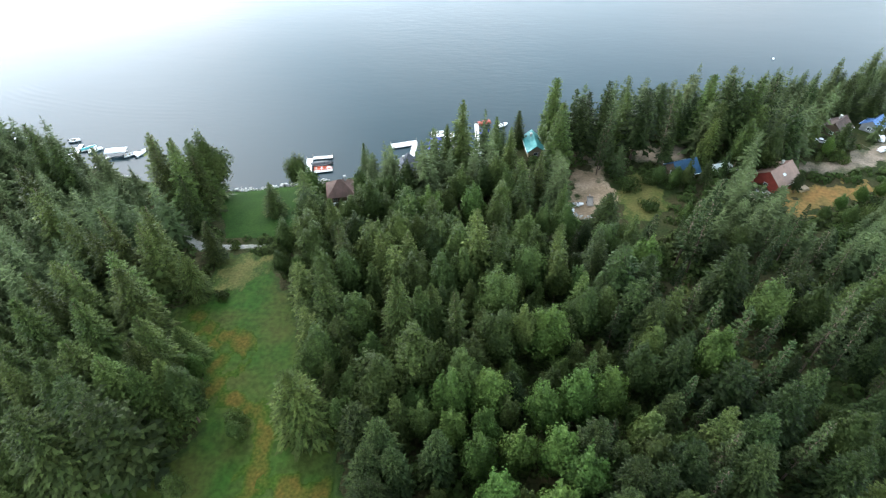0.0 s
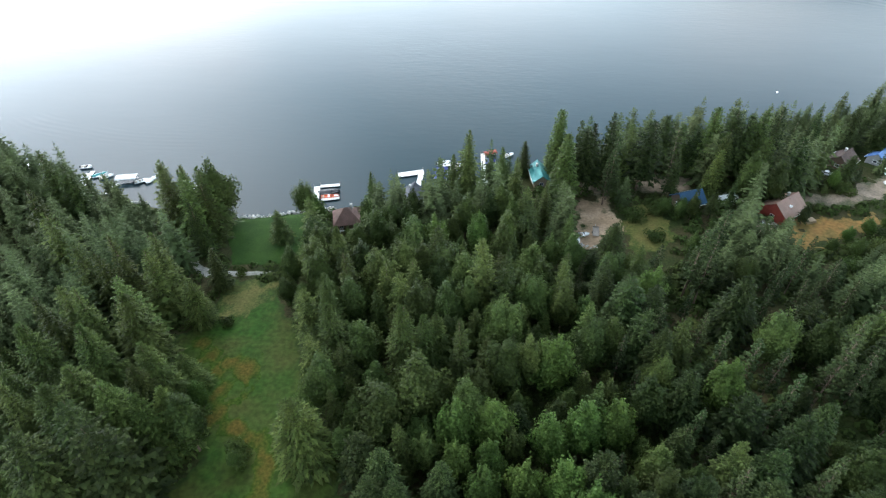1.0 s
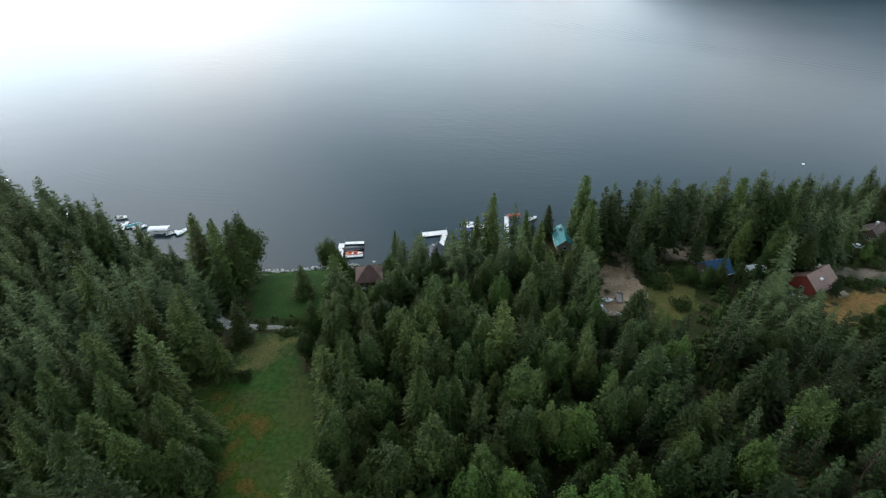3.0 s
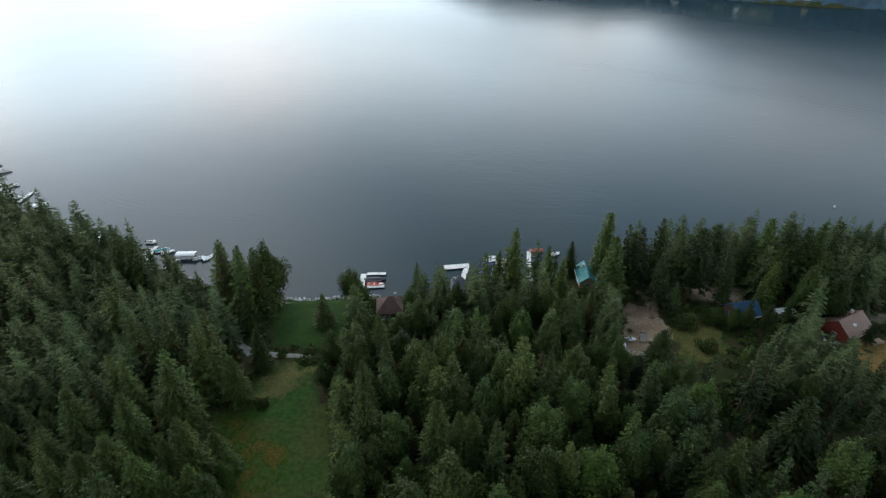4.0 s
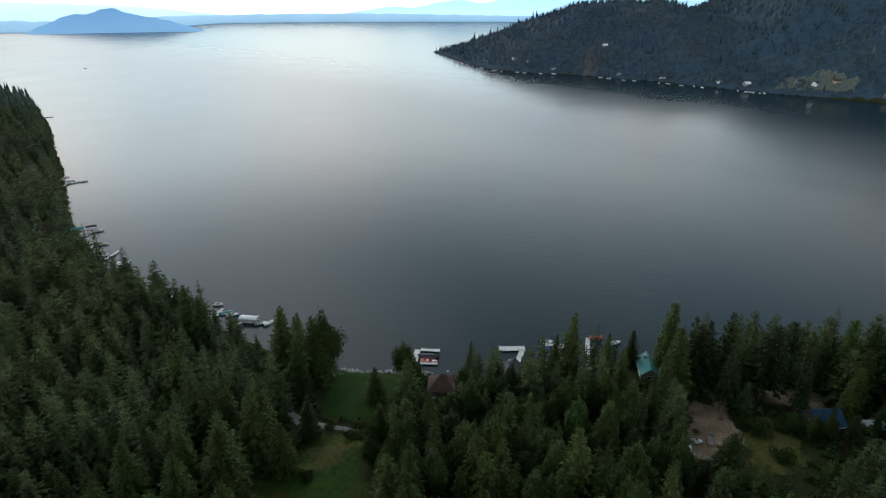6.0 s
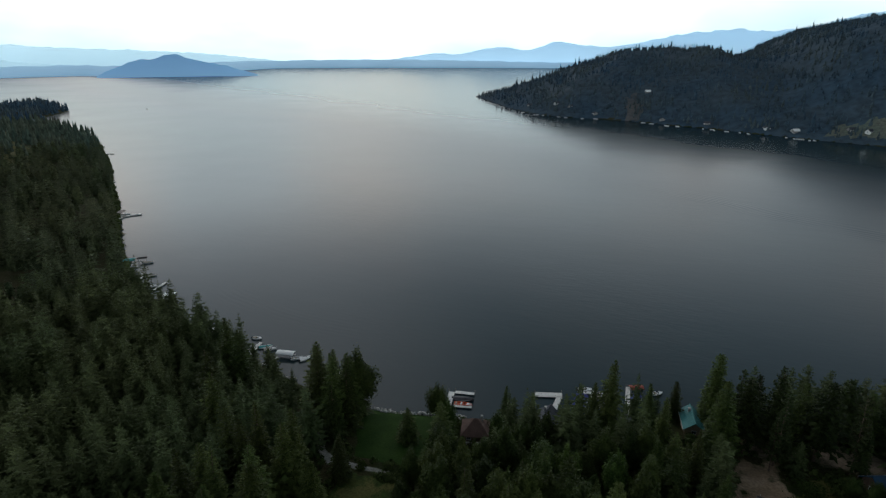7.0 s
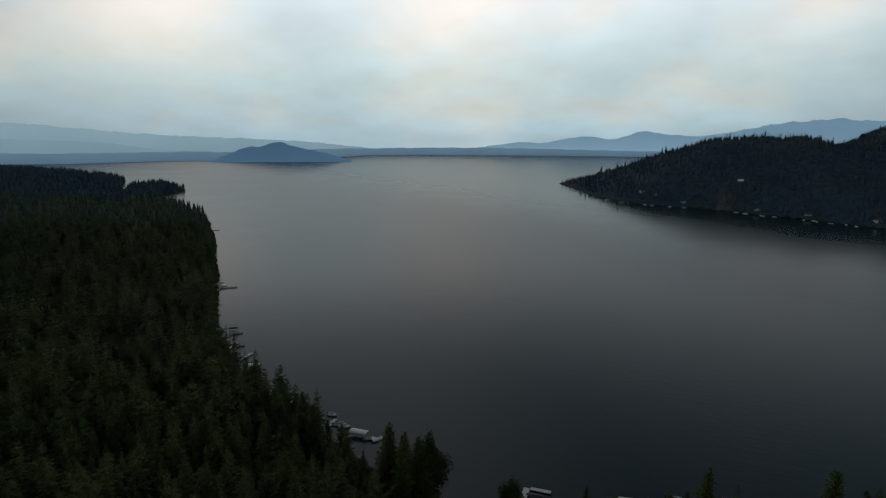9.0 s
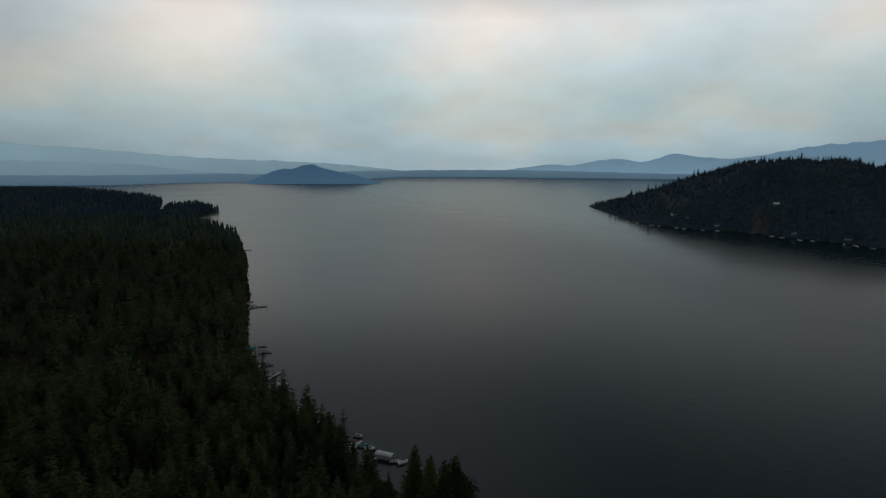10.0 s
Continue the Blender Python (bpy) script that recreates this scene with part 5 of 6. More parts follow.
def boat(x, y, turn, L, W, hullmat, label, z=-0.12, shield=True, cover=None, category="boat"):
    root = thing("boat", x, y, z, turn, label, category, "boats at the docks")
    part("hull", hull_mesh(L, W, 0.85), hullmat, root)
    bm = bmesh.new()
    boxes(bm, (0.33 * L, 0, 0.86, 0.26 * L, W * 0.5, 0.06))
    part("foredeck", bm, HULL if hullmat is not DARKHULL else DARKHULL, root)
    if shield:
        bm = bmesh.new()
        for s in (-1, 1):
            boxes(bm, (0.1 * L, s * W * 0.22, 1.1, 0.05, W * 0.42, 0.45, s * 14))
        part("windscreen", bm, GLASS, root, "dark windscreen")
        for s in (-1, 1):
            box_part("seat", (-0.08 * L, s * W * 0.2, 0.75, 0.6, 0.55, 0.5), BEIGE if hullmat is HULL else HULL, root, "", 0.06)
        box_part("bench", (-0.36 * L, 0, 0.72, 0.6, W * 0.62, 0.45), BEIGE, root, "", 0.06)
    box_part("outboard", (-0.53 * L, 0, 0.75, 0.5, 0.45, 0.9), RUBBER, root, "black outboard motor", 0.1)
    if cover:
        bm = bmesh.new()
        n = 7
        rows = []
        for i in range(n):
            u = -0.5 + i / (n - 1)
            k = W / 2 * (0.92 if u < 0.1 else max(0.1, 0.92 - (u - 0.1) * 2.0))
            rows.append([bm.verts.new((u * L * 0.98, yy, zz)) for yy, zz in ((-k, 0.82), (-k * 0.5, 1.05), (0, 1.25 - 0.25 * abs(u)), (k * 0.5, 1.05), (k, 0.82))])
        for a, b in zip(rows, rows[1:]):
            for i in range(4):
                bm.faces.new((a[i], a[i + 1], b[i + 1], b[i]))
        bm.faces.new(rows[0]); bm.faces.new(rows[-1][::-1])
        part("cover", bm, cover, root, "fitted canvas cover")
    return root


def canopy(x, y, turn, L, W, mat, label, top=3.0):
    """A boat lift: four posts, rails and a curved canvas top, open below."""
    root = thing("boat_lift", x, y, 0, turn, label, "boat lift", "boat lifts along the shore")
    for sx in (-1, 1):
        for sy in (-1, 1):
            cyl_part("post", sx * L * 0.42, sy * W * 0.46, -2.0, top - 0.25, 0.06, STEEL, root)
    for sy in (-1, 1):
        box_part("beam", (0, sy * W * 0.46, 0.35, L * 0.9, 0.12, 0.16), STEEL, root)
    bm = bmesh.new()
    n = 7
    prof = [(W / 2 * math.cos(math.pi * (1 - i / (n - 1))), top - 0.55 + 0.6 * math.sin(math.pi * i / (n - 1))) for i in range(n)]
    inner = [(yy * 0.97, zz - 0.06) for yy, zz in prof[::-1]]
    ring = prof + inner
    a = [bm.verts.new((-L / 2, yy, zz)) for yy, zz in ring]
    b = [bm.verts.new((L / 2, yy, zz)) for yy, zz in ring]
    m = len(ring)
    for i in range(m):
        bm.faces.new((a[i], a[(i + 1) % m], b[(i + 1) % m], b[i]))
    for i in range(n - 1):
        for v in (a, b):
            bm.faces.new((v[i], v[i + 1], v[m - 2 - i], v[m - 1 - i]))
    part("canopy", bm, mat, root, "")
    return root


# the square dock by the lawn
dock(-49.8, 160, 0, [(-1.4, -2, -3.4, 13.2, 2.2), (-2.2, 13.4, 4.9, 14.4, 1.7), (-0.2, 4.9, 6.1, 6.2, 1.5)], "bleached U-shaped floating dock beside the lawn")
boat(-47.9, 170.0, 8, 7.6, 2.9, DARKHULL, "dark motorboat under a black cover inside the U-shaped dock", cover=FLOATS)
boat(-47.2, 167.0, 8, 6.8, 2.1, REDHULL, "orange-red runabout moored at the U-shaped dock", shield=True)
dock(-15, 176, 0, [(-8.6, 5.2, 1.0, 7.8, 3.0), (0.2, 6.5, -1.2, -7, 2.0)], "long white L-shaped floating dock")
dock(-2.6, 180, 0, [(0.6, -7, -0.6, 10, 1.8), (-0.6, 9, -5.5, 8.0, 1.6)], "white floating dock with a short arm")
canopy(-7.2, 179.2, 85, 8.4, 4.4, NAVY, "boat lift with a navy canvas canopy", 3.2)
boat(-6.4, 190.2, 20, 5.4, 2.2, HULL, "white motorboat at the end of the dock")
boat(-1.2, 187.6, 70, 5.6, 2.2, HULL, "white boat with a beige cover", cover=BEIGE)
boat(0.6, 181.5, 85, 5.0, 2.1, HULL, "white motorboat beside the walkway")
dock(9.0, 184, 0, [(0, -7, 0, 13, 1.7), (0, 12.5, 5.5, 13.6, 1.6)], "narrow floating dock with boat lifts")
canopy(11.8, 195.2, 20, 5.2, 2.8, REDCANVAS, "boat lift with a faded red canopy", 2.6)
canopy(11.6, 188.0, 70, 6.2, 3.0, NAVY, "boat lift with a dark blue canopy", 2.8)
boat(19, 196, 30, 5.2, 2.1, HULL, "white motorboat moored off the pines")
# the row of docks along the left shore
dock(-168, 180.5, 30, [(0, -6, 0, 9, 1.8)], "short pale dock reaching out from the trees")
boat(-167.6, 185.5, 62, 7.0, 2.6, HULL, "white cabin boat under a pale cover", cover=WHITE)
boat(-147.4, 185.8, 10, 4.4, 2.2, HULL, "small white boat moored off the shore")
dock(-142, 174, 8, [(0, -6, 0, 9, 1.6)], "narrow pale dock between moored boats")
boat(-144.6, 179.6, 20, 4.6, 2.0, HULL, "white open motorboat at the narrow dock")
boat(-143.6, 175.4, 30, 4.4, 1.9, HULL, "white skiff near the bank")
boat(-139.2, 180.4, 35, 5.6, 2.3, HULL, "white motorboat with a teal cover", cover=TEALCANVAS)
boat(-136.2, 179.2, 35, 5.2, 2.0, HULL, "white motorboat beside the teal-covered boat")
dock(-130.5, 170.5, -20, [(0, -3, 0, 4, 1.3)], "pale walkway to the covered boat slip")
canopy(-126.6, 176.6, 8, 7.6, 3.6, WHITE, "boat slip with a flat white roof", 2.4)
boat(-121.2, 176.2, 30, 5.0, 2.1, HULL, "white motorboat beside the covered slip")
boat(-117.8, 177.2, 60, 5.2, 2.2, HULL, "white boat with a pale cover", cover=WHITE)
boat(-98.8, 173.2, 60, 5.0, 2.0, HULL, "white motorboat behind the tall trees")
boat(-95.6, 171.0, 60, 4.6, 2.0, HULL, "white skiff behind the tall trees")
dock(-275, 236, 40, [(0, -5, 0, 6, 1.8)], "dock below the teal boathouse")
canopy(-276, 240, 42, 8.5, 5.0, TEALCANVAS, "boathouse with a teal canvas roof", 3.4)
canopy(-272, 247, 42, 5.5, 3.0, RUBBER, "boat lift with a black canopy", 2.8)
boat(-266.5, 245.8, 30, 6.0, 2.3, HULL, "white boat with a grey cover", cover=BEIGE)
dock(-252, 226, 35, [(0, -6, 0, 7, 2.0)], "weathered dock in front of the firs")
boat(-248.5, 230, 30, 5.5, 2.2, HULL, "moored motorboat with a beige cover", cover=BEIGE)
dock(-231, 218, 20, [(-2, -5, 0, 7, 1.8)], "white dock with a boat beside it")
boat(-234.5, 218.8, 30, 6.2, 2.4, HULL, "white boat under a white cover", cover=WHITE)
canopy(-216.5, 207.5, 30, 8.5, 4.6, WHITE, "boat slip with a rounded white canopy", 3.0)
dock(-217, 203, 30, [(0, -6, 0, 6, 1.6)], "walkway to the white boat slip")
for dx, dy, ob in ((0, 0, 1), (5, 6, 2), (-5, 4, 3)):
    boat(-362 + dx, 320 + dy, 25 + 8 * ob, 8.0, 3.0, HULL, "large white boat in the row of slips", cover=WHITE if ob == 2 else None)
dock(-366, 315, 20, [(-4, -8, -4, 1, 2.0), (5, -8, 5, 0, 2.0)], "pair of docks with white boats")
canopy(-368, 322, 110, 9, 4.5, GREYWOOD, "boat lift with a grey canopy", 3.2)
dock(-606, 532, 0, [(-5, -4, 3, 3, 1.8)], "long thin dock at the far bend")
dock(-470, 410, 30, [(0, -4, 0, 4, 2.0)], "short dock in front of the far wood")


def buoy(x, y):
    root = thing("mooring_buoy", x, y, 0, 0, "white mooring buoy floating on the lake", "buoy")
    bm = bmesh.new()
    bmesh.ops.create_uvsphere(bm, u_segments=14, v_segments=9, radius=0.55, matrix=Matrix.Translation((0, 0, 0.2)))
    part("float", bm, HULL, root)
    cyl_part("ring", 0, 0, 0.7, 1.0, 0.1, STEEL, root)


buoy(148.8, 253.8)
boat(-1010, 1000, 160, 9, 3, HULL, "small motorboat far out on the lake")


# ---------------------------------------------------------------- yard things
def car(x, y, turn, mat, label, van=False):
    root = thing("car", x, y, ground_at(x, y) + 0.12, turn, label, "car", "parked cars")
    bm = bmesh.new()
    L = 4.7
    prof = [(-L / 2, 0.35), (-L / 2, 0.85), (-L * 0.36, 0.95), (-L * 0.30, 0.98), (L * 0.14, 0.98), (L * 0.44, 0.86), (L / 2, 0.7), (L / 2, 0.35)]
    prism(bm, prof, -0.9, 0.9)
    bmesh.ops.bevel(bm, geom=bm.edges[:], offset=0.06, segments=2, affect="EDGES")
    part("body", bm, mat, root)
    bm = bmesh.new()
    back = -L * 0.46 if van else -L * 0.4
    prism(bm, [(back, 0.93), (back + 0.25, 1.48), (L * 0.02, 1.5), (L * 0.2, 0.93)], -0.78, 0.78)
    bmesh.ops.bevel(bm, geom=bm.edges[:], offset=0.06, segments=2, affect="EDGES")
    cab = part("cabin", bm, mat, root)
    for s in (-1, 1):
        box_part("side_window", (-0.45, s * 0.785, 1.22, 1.9, 0.03, 0.36), GLASS, cab, "dark side window")
    bm = bmesh.new()
    boxes(bm, (0, 0, 0, 0.04, 1.4, 0.6))
    w = part("windscreen", bm, GLASS, cab, "dark windscreen")
    w.matrix_basis = pose(L * 0.125, 0, 1.22, 0, -52, 0)
    for sx in (-1, 1):
        for sy in (-1, 1):
            wh = cyl_part("wheel", sx * L * 0.31, sy * 0.82, 0.12, 0.34, 0.33, RUBBER, root, "", "Y", 16)
            cyl_part("rim", sx * L * 0.31, sy * 0.94, 0.205, 0.255, 0.19, STEEL, wh, "", "Y", 12)
        box_part("lamp", (sx * L * 0.497, 0.62, 0.72, 0.05, 0.35, 0.14), HULL if sx > 0 else REDCANVAS, root)
        box_part("lamp", (sx * L * 0.497, -0.62, 0.72, 0.05, 0.35, 0.14), HULL if sx > 0 else REDCANVAS, root)


car(133, 176.6, -22, HULL, "white parked car before the dark boarded house")
car(151.5, 170.3, 20, HULL, "white parked car beside the gravel road")
car(155.5, 178.5, 60, HULL, "white parked van by the blue-roofed house", van=True)


def camper(x, y, turn):
    root = thing("camper", x, y, ground_at(x, y) + 0.1, turn, "white camping trailer parked under the trees", "camper")
    bm = bmesh.new()
    boxes(bm, (0, 0, 1.65, 7.0, 2.5, 2.3))
    bmesh.ops.bevel(bm, geom=bm.edges[:], offset=0.25, segments=3, affect="EDGES")
    part("body", bm, WHITE, root)
    for i in (-2.2, 0.2, 2.3):
        box_part("side_window", (i, -1.26, 1.9, 1.0, 0.05, 0.6), GLASS, root, "dark window")
    box_part("door", (1.3, -1.26, 1.45, 0.7, 0.05, 1.8), GREYWALL, root)
    for s in (-1, 1):
        for i in (-0.5, 0.5):
            cyl_part("wheel", i, s * 1.1, 0.2, 0.42, 0.36, RUBBER, root, "", "Y", 14)
    box_part("tow_bar", (4.1, 0, 0.5, 1.3, 0.15, 0.12), STEEL, root)
    box_part("roof_vent", (0.5, 0, 2.88, 0.8, 0.7, 0.2), WHITE, root)


camper(91, 159, 15)


def trailer(x, y, turn):
    root = thing("utility_trailer", x, y, ground_at(x, y) + 0.15, turn, "dark open utility trailer on the sandy yard", "trailer")
    bm = bmesh.new()
    boxes(bm, (0, 0, 0.6, 4.4, 1.9, 0.12), (0, 0.95, 0.85, 4.4, 0.06, 0.5), (0, -0.95, 0.85, 4.4, 0.06, 0.5), (2.2, 0, 0.85, 0.06, 1.9, 0.5))
    part("bed", bm, GREYWOOD, root)
    for s in (-1, 1):
        cyl_part("wheel", -0.2, s * 1.05, 0.23, 0.43, 0.34, RUBBER, root, "", "Y", 14)
    box_part("tow_bar", (3.0, 0, 0.5, 1.7, 0.12, 0.1), STEEL, root)


trailer(43.6, 142, 80)
boat(39.2, 140.4, 10, 4.4, 1.7, HULL, "small white boat lying on the sandy yard", z=ground_at(39.2, 140.4) + 0.05)
boat(36.4, 135.6, 60, 4.8, 1.8, HULL, "white covered boat at the edge of the yard", z=ground_at(36.4, 135.6) + 0.05, cover=WHITE)


def chair(x, y, z, turn, m=None):
    root = thing("garden_chair", x, y, z, turn, "white plastic garden chair", "chair", "garden chairs")
    box_part("seat", (0, 0, 0.42, 0.55, 0.55, 0.06), WHITE, root, "", 0.02)
    b = box_part("backrest", (0, 0.27, 0.75, 0.55, 0.06, 0.65), WHITE, root, "", 0.02)
    for sx in (-1, 1):
        for sy in (-1, 1):
            box_part("leg", (sx * 0.24, sy * 0.24, 0.2, 0.05, 0.05, 0.4), WHITE, root)


for cx, cy, a in ((98.6, 144.4, 30), (97.4, 145.6, 80), (100.4, 141.2, 200)):
    chair(cx, cy, ground_at(cx, cy) + (0.6 if cx < 100 else 0.05), a)


def log_pile(x, y, turn):
    root = thing("wood_pile", x, y, ground_at(x, y) + 0.1, turn, "stack of cut pale logs beside the red cabin", "wood pile")
    r = random.Random(3)
    for row in range(3):
        for i in range(7 - row):
            cyl_part("log", -1.6 + 0.5 * i + 0.25 * row, 0, 0.1 + 0.42 * row - 0.9, 0.1 + 0.42 * row + 0.9, 0.22 * r.uniform(0.85, 1.05), TANWALL, root, "", "Y", 9)


log_pile(113.5, 147.5, 20)


def rock_bank(name, pts, n, size, label, seed):
    """Loose rocks heaped along a line."""
    r = random.Random(seed)
    bm = bmesh.new()
    for i in range(n):
        u = r.random() * (len(pts) - 1)
        k = int(u)
        x = pts[k][0] + (pts[k + 1][0] - pts[k][0]) * (u - k) + r.uniform(-0.7, 0.7)
        y = pts[k][1] + (pts[k + 1][1] - pts[k][1]) * (u - k) + r.uniform(-0.8, 0.8)
        s = size * r.uniform(0.5, 1.3)
        m = Matrix.Translation((x, y, max(0.05, ground_at(x, y)) + s * 0.25)) @ Euler((r.uniform(0, 6), r.uniform(0, 6), r.uniform(0, 6))).to_matrix().to_4x4() @ Matrix.Diagonal((s, s * r.uniform(0.7, 1), s * r.uniform(0.5, 0.8), 1))
        v = bmesh.ops.create_icosphere(bm, subdivisions=1, radius=0.6, matrix=m)["verts"]
        for q in v:
            q.co += Vector((r.uniform(-1, 1), r.uniform(-1, 1), r.uniform(-1, 1))) * s * 0.1
    me = bpy.data.meshes.new(name)
    bm.to_mesh(me)
    bm.free()
    me.materials.append(STONE)
    return tagged(new(name, me), label, "rocks", kind="stuff")


rock_bank("shore_rocks", [(-80, 154.6), (-68, 154.4), (-60, 157.0), (-52, 158.6), (-44, 160)], 130, 1.0, "pale boulders edging the lawn at the waterline", 1)
rock_bank("bank_rocks", [(-125, 164), (-119, 163), (-113, 162.5)], 40, 0.9, "pale rocks under the trees at the waterline", 2)
rock_bank("yard_rocks", [(36, 137), (41, 134), (47, 134)], 26, 0.7, "pale stones along the edge of the sandy yard", 3)


def shrub(x, y, h, w, mat, label):
    root = thing("shrub", x, y, ground_at(x, y), 0, label, "shrub", "shrubs on the open ground")
    r = np.random.RandomState(int(abs(x * 10 + y)))
    cen = [(r.uniform(-0.5, 0.5) * w, r.uniform(-0.5, 0.5) * w, h * r.uniform(0.3, 0.75), w * r.uniform(0.28, 0.45)) for _ in range(11)]
    V, F = clump_crown(cen, 0.26, 110, int(abs(x)))
    c = new("crown", mesh_of("shrub_crown", V, F, mat)); c.parent = root
    t = new("stem", trunk_mesh("shrub_stem", h * 0.7, 0.09, r, [(h * 0.2, k * 1.6, w * 0.4, 0.7) for k in range(4)])); t.parent = root


shrub(-46.5, 60.5, 3.4, 4.6, LEAVES, "round green bush beside the dirt track")
shrub(-65.5, 122.5, 1.6, 2.6, LEAVES, "small dark bush beside the lane")
shrub(-62.5, 101, 2.2, 3.0, LEAVES, "low bush at the meadow's edge")
shrub(58, 150, 3.2, 5.0, UNDER, "brownish bush beside the dry glade")
shrub(64, 154, 2.8, 4.4, UNDER, "low brown-green bush under the pines")
shrub(61, 139, 2.6, 4.5, LEAVES, "yellowish bush in the dry glade")
shrub(123, 129, 4.5, 8.0, LEAVES, "broad light green bush on the dry slope")
shrub(131, 134, 4.2, 7.0, LEAVES, "rounded light green bush on the dry slope")
shrub(114, 123, 3.4, 4.5, LEAVES, "grey-green bush below the dry slope")
shrub(132, 165, 3.0, 5.0, LEAVES, "bush beside the gravel road")


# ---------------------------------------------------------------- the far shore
def haze_glow_material(name, colour, glow, high=None, top=300.0):
    """Hills seen through kilometres of smoke-laden air: the air's own light, most of what reaches the eye, is emitted
    by their surface.
    """
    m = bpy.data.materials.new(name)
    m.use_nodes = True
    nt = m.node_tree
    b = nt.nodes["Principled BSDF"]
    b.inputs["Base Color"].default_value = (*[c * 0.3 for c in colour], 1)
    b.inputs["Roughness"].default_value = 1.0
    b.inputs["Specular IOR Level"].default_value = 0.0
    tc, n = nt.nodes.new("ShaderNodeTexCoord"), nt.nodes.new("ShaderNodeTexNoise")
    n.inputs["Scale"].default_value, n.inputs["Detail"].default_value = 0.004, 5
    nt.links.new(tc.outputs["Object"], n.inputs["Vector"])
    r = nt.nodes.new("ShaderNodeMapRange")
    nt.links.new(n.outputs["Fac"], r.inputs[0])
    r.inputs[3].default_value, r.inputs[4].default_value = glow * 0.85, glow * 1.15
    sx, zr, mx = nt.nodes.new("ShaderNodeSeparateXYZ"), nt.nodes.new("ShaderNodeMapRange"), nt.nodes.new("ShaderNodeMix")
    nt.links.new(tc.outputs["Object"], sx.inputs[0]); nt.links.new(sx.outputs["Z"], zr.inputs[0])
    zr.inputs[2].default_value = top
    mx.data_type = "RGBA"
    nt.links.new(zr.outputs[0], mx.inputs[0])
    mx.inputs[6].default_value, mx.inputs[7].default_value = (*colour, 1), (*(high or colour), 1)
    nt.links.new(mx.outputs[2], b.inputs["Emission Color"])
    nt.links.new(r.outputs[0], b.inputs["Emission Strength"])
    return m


def ridge(name, profile, dist, mat, label, depth=500, rough=6.0, seed=0):
    """A range of hills: profile of (azimuth to the left of +y, crest height), dist metres off at those azimuths."""
    az = np.linspace(profile[0][0], profile[-1][0], 160)
    p = np.array(profile, float)
    o = np.argsort(p[:, 0])
    h = np.interp(az, p[o, 0], p[o, 1])
    k = np.hanning(9); k /= k.sum()
    h = np.convolve(np.pad(h, 4, "edge"), k, "valid")
    D = np.interp(az, np.sort(p[:, 0]), np.array(dist, float)[o]) if len(np.shape(dist)) else np.full(160, float(dist))
    V, rows = [], 7
    for i in range(rows):
        u = i / (rows - 1)
        s = math.sin(u * math.pi / 2) if u < 1 else 1
        r = D - depth * (1 - u)
        z = h * s ** 0.8 + rough * waves(az * 60, np.full(160, u * 300.0), 60, seed) * u
        if i == 0:
            z = np.full(160, -2.0)
        V.append(np.stack([-np.sin(np.radians(az)) * r, np.cos(np.radians(az)) * r, z], 1))
    V.append(np.stack([-np.sin(np.radians(az)) * (D + 60), np.cos(np.radians(az)) * (D + 60), np.full(160, -2.0)], 1))
    V = np.vstack(V)
    i, j = np.meshgrid(np.arange(rows), np.arange(159), indexing="ij")
    q = np.stack([i * 160 + j, i * 160 + j + 1, (i + 1) * 160 + j + 1, (i + 1) * 160 + j], -1).reshape(-1, 4)
    return tagged(new(name, mesh_of(name, V, q, mat, True)), label, "hills", kind="structure")


# The hills glow in these colours in place of haze, foot to crest.
H_LEFT = haze_glow_material("pale_blue_haze", (1.45, 2.15, 2.5), 1.0, (2.0, 2.75, 3.05), 220.0)
H_MID = haze_glow_material("blue_haze", (1.45, 2.2, 2.75), 1.0, (0.98, 1.65, 2.3), 200.0)
H_LOW = haze_glow_material("grey_blue_haze", (0.66, 1.12, 1.55), 1.0, (0.95, 1.48, 1.9), 60.0)
H_FOOT = haze_glow_material("smoky_blue_haze", (1.3, 1.95, 2.3), 1.0, (1.6, 2.3, 2.6), 120.0)
H_ISLE = haze_glow_material("deep_blue_haze", (0.46, 0.90, 1.42), 1.0, (0.32, 0.66, 1.12), 110.0)
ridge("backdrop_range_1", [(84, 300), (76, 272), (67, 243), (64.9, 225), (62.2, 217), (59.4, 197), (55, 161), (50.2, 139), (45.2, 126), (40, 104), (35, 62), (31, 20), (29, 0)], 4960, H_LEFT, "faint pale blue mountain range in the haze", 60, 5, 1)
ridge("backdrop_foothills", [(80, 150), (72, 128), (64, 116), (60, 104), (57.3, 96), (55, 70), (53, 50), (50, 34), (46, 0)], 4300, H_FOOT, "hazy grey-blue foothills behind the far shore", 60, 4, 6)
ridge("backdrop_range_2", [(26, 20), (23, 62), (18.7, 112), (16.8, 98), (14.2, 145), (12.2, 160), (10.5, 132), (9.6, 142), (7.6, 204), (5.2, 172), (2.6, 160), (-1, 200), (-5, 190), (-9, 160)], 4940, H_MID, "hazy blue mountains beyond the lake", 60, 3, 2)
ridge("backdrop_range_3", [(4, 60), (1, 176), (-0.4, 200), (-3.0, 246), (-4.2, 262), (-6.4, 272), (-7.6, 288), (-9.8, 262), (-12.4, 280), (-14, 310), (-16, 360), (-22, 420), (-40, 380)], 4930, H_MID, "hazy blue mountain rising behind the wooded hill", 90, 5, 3)
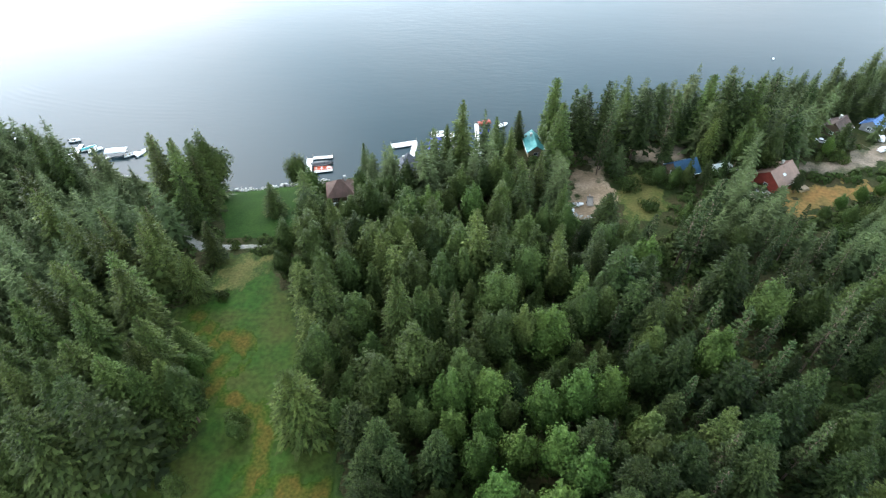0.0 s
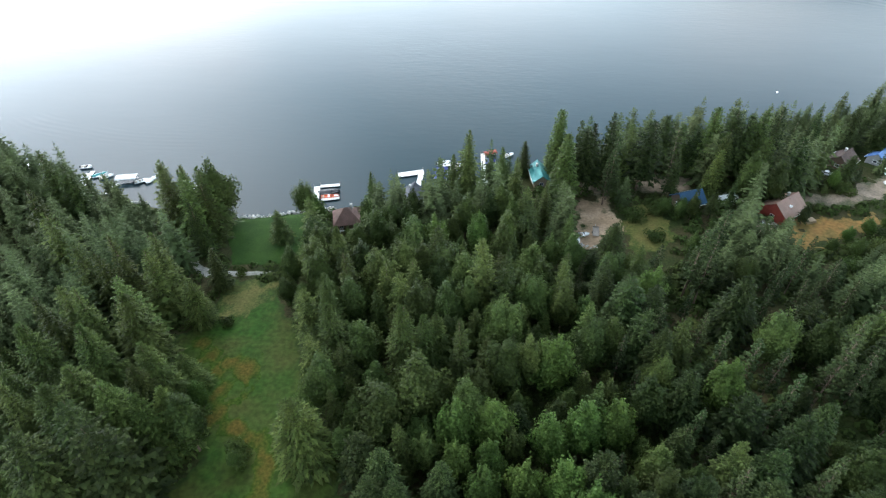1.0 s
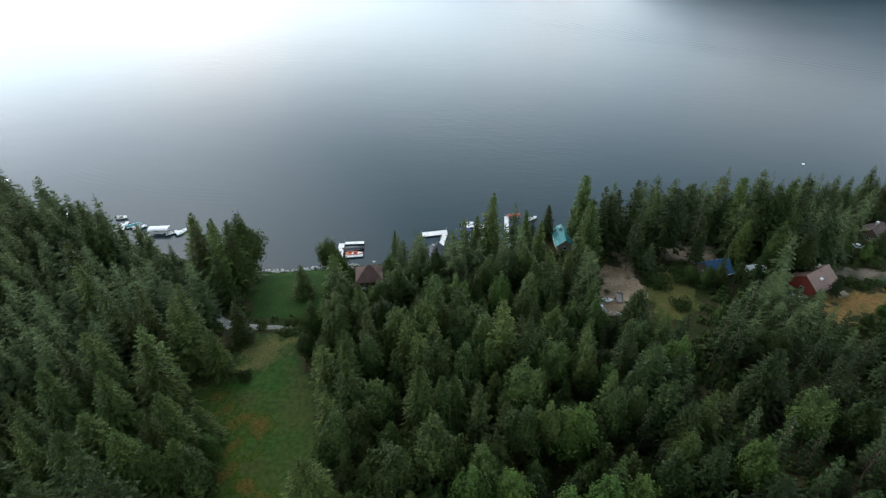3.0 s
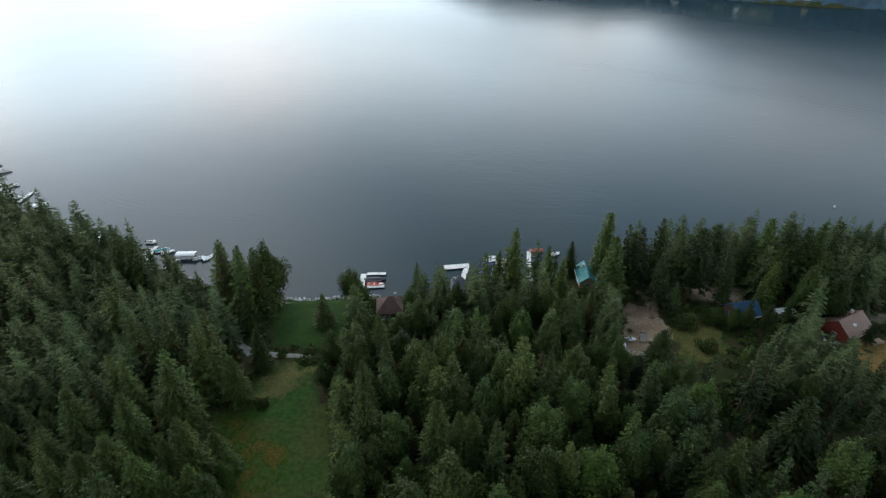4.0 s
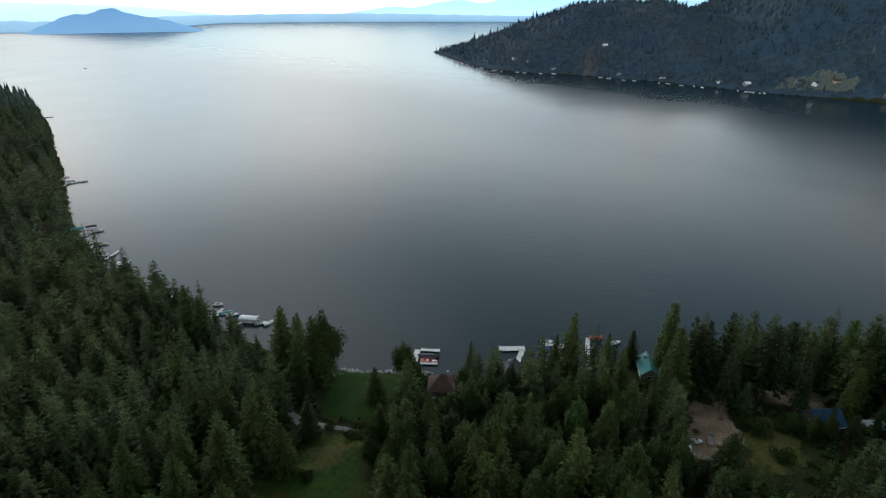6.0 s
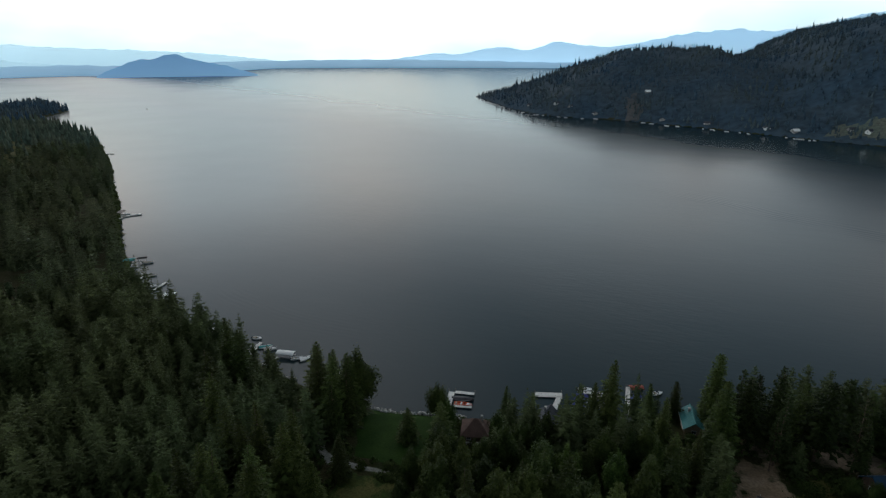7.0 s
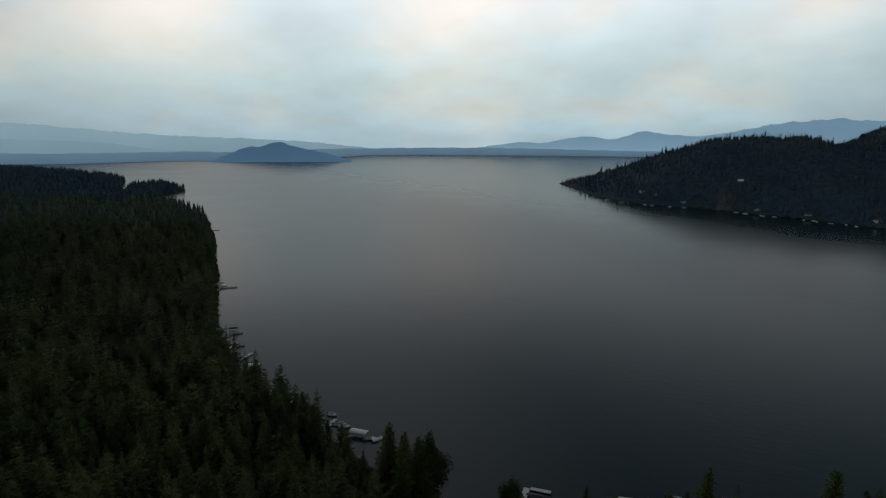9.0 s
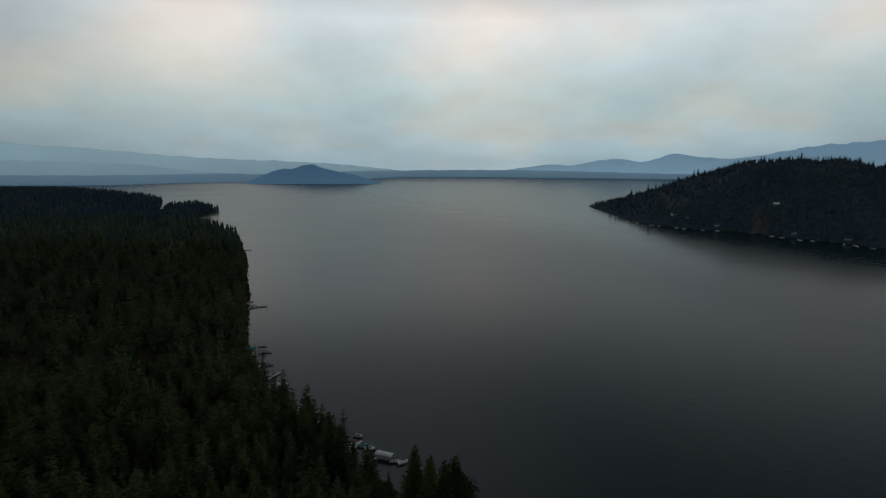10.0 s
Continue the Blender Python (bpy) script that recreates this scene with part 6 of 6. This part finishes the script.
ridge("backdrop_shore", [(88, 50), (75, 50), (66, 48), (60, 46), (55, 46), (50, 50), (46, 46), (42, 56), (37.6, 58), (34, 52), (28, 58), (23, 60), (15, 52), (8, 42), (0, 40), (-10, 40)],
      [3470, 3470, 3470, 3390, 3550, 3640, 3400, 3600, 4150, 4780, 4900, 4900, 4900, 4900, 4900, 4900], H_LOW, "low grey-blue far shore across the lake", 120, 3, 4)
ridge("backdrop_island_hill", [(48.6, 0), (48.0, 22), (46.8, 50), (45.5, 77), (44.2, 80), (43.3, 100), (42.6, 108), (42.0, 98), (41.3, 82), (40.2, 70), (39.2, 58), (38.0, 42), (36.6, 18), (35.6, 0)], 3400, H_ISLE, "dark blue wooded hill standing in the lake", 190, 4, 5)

# Ground sheet that carries the blue haze tint between the far trees.
patch("far_heath", [(x, y - 7) for x, y in POINT[:14]] + [(1000, 1300), (500, 1750), (0, 1800), (-350, 1680)], HAZED_HEATH, "dark heath tinted blue for haze under the wood of the far hill", "heath", lift=2.6, step=9, edge=0.5)
# clearings, houses and docks on the wooded hill
CLEARING = material("far_meadow", (0.080, 0.105, 0.085), second=(0.11, 0.115, 0.09), scale=0.04, fine=8, var=0.3)
SCAR = material("far_bare_bank", (0.078, 0.076, 0.074), second=(0.05, 0.06, 0.068), scale=0.03, fine=8, var=0.25)
patch("far_clearing", [(262, 956), (300, 942), (352, 912), (368, 936), (330, 972), (285, 985)], CLEARING, "green clearing on the far shore", "clearing", lift=3.4, step=7, edge=4)
patch("far_bank", [(-12, 1112), (16, 1100), (18, 1150), (2, 1195), (-22, 1190)], SCAR, "bare brown bank on the far shore", "bank", lift=3.4, step=7, edge=4)
fr = random.Random(8)
for k, (hx, hy) in enumerate(((318, 948), (300, 962), (340, 940), (22, 1190), (-120, 1180), (-150, 1200), (-70, 1150), (50, 1095), (120, 1058), (200, 1008), (235, 985), (390, 900), (-215, 1250))):
    house("far_house", hx, hy, fr.uniform(0, 180), fr.uniform(8, 12), fr.uniform(7, 9), 3.2, 2.8, fr.choice([GREYROOF, BROWNROOF, WHITE, GREYROOF]), fr.choice([WHITE, TANWALL, GREYWALL]),
          "pale lakeside house on the far wooded shore", chimney=False)
edge = np.array(POINT[1:12], float)
for k in range(34):
    u = fr.uniform(0, len(edge) - 1.4)
    i = int(u)
    x, y = edge[i] + (edge[i + 1] - edge[i]) * (u - i)
    boat(x - fr.uniform(5, 14), y - fr.uniform(8, 16), fr.uniform(0, 180), fr.uniform(6, 9), 2.8, HULL, "white boat moored at the far shore", shield=False, cover=WHITE if k % 3 else None)
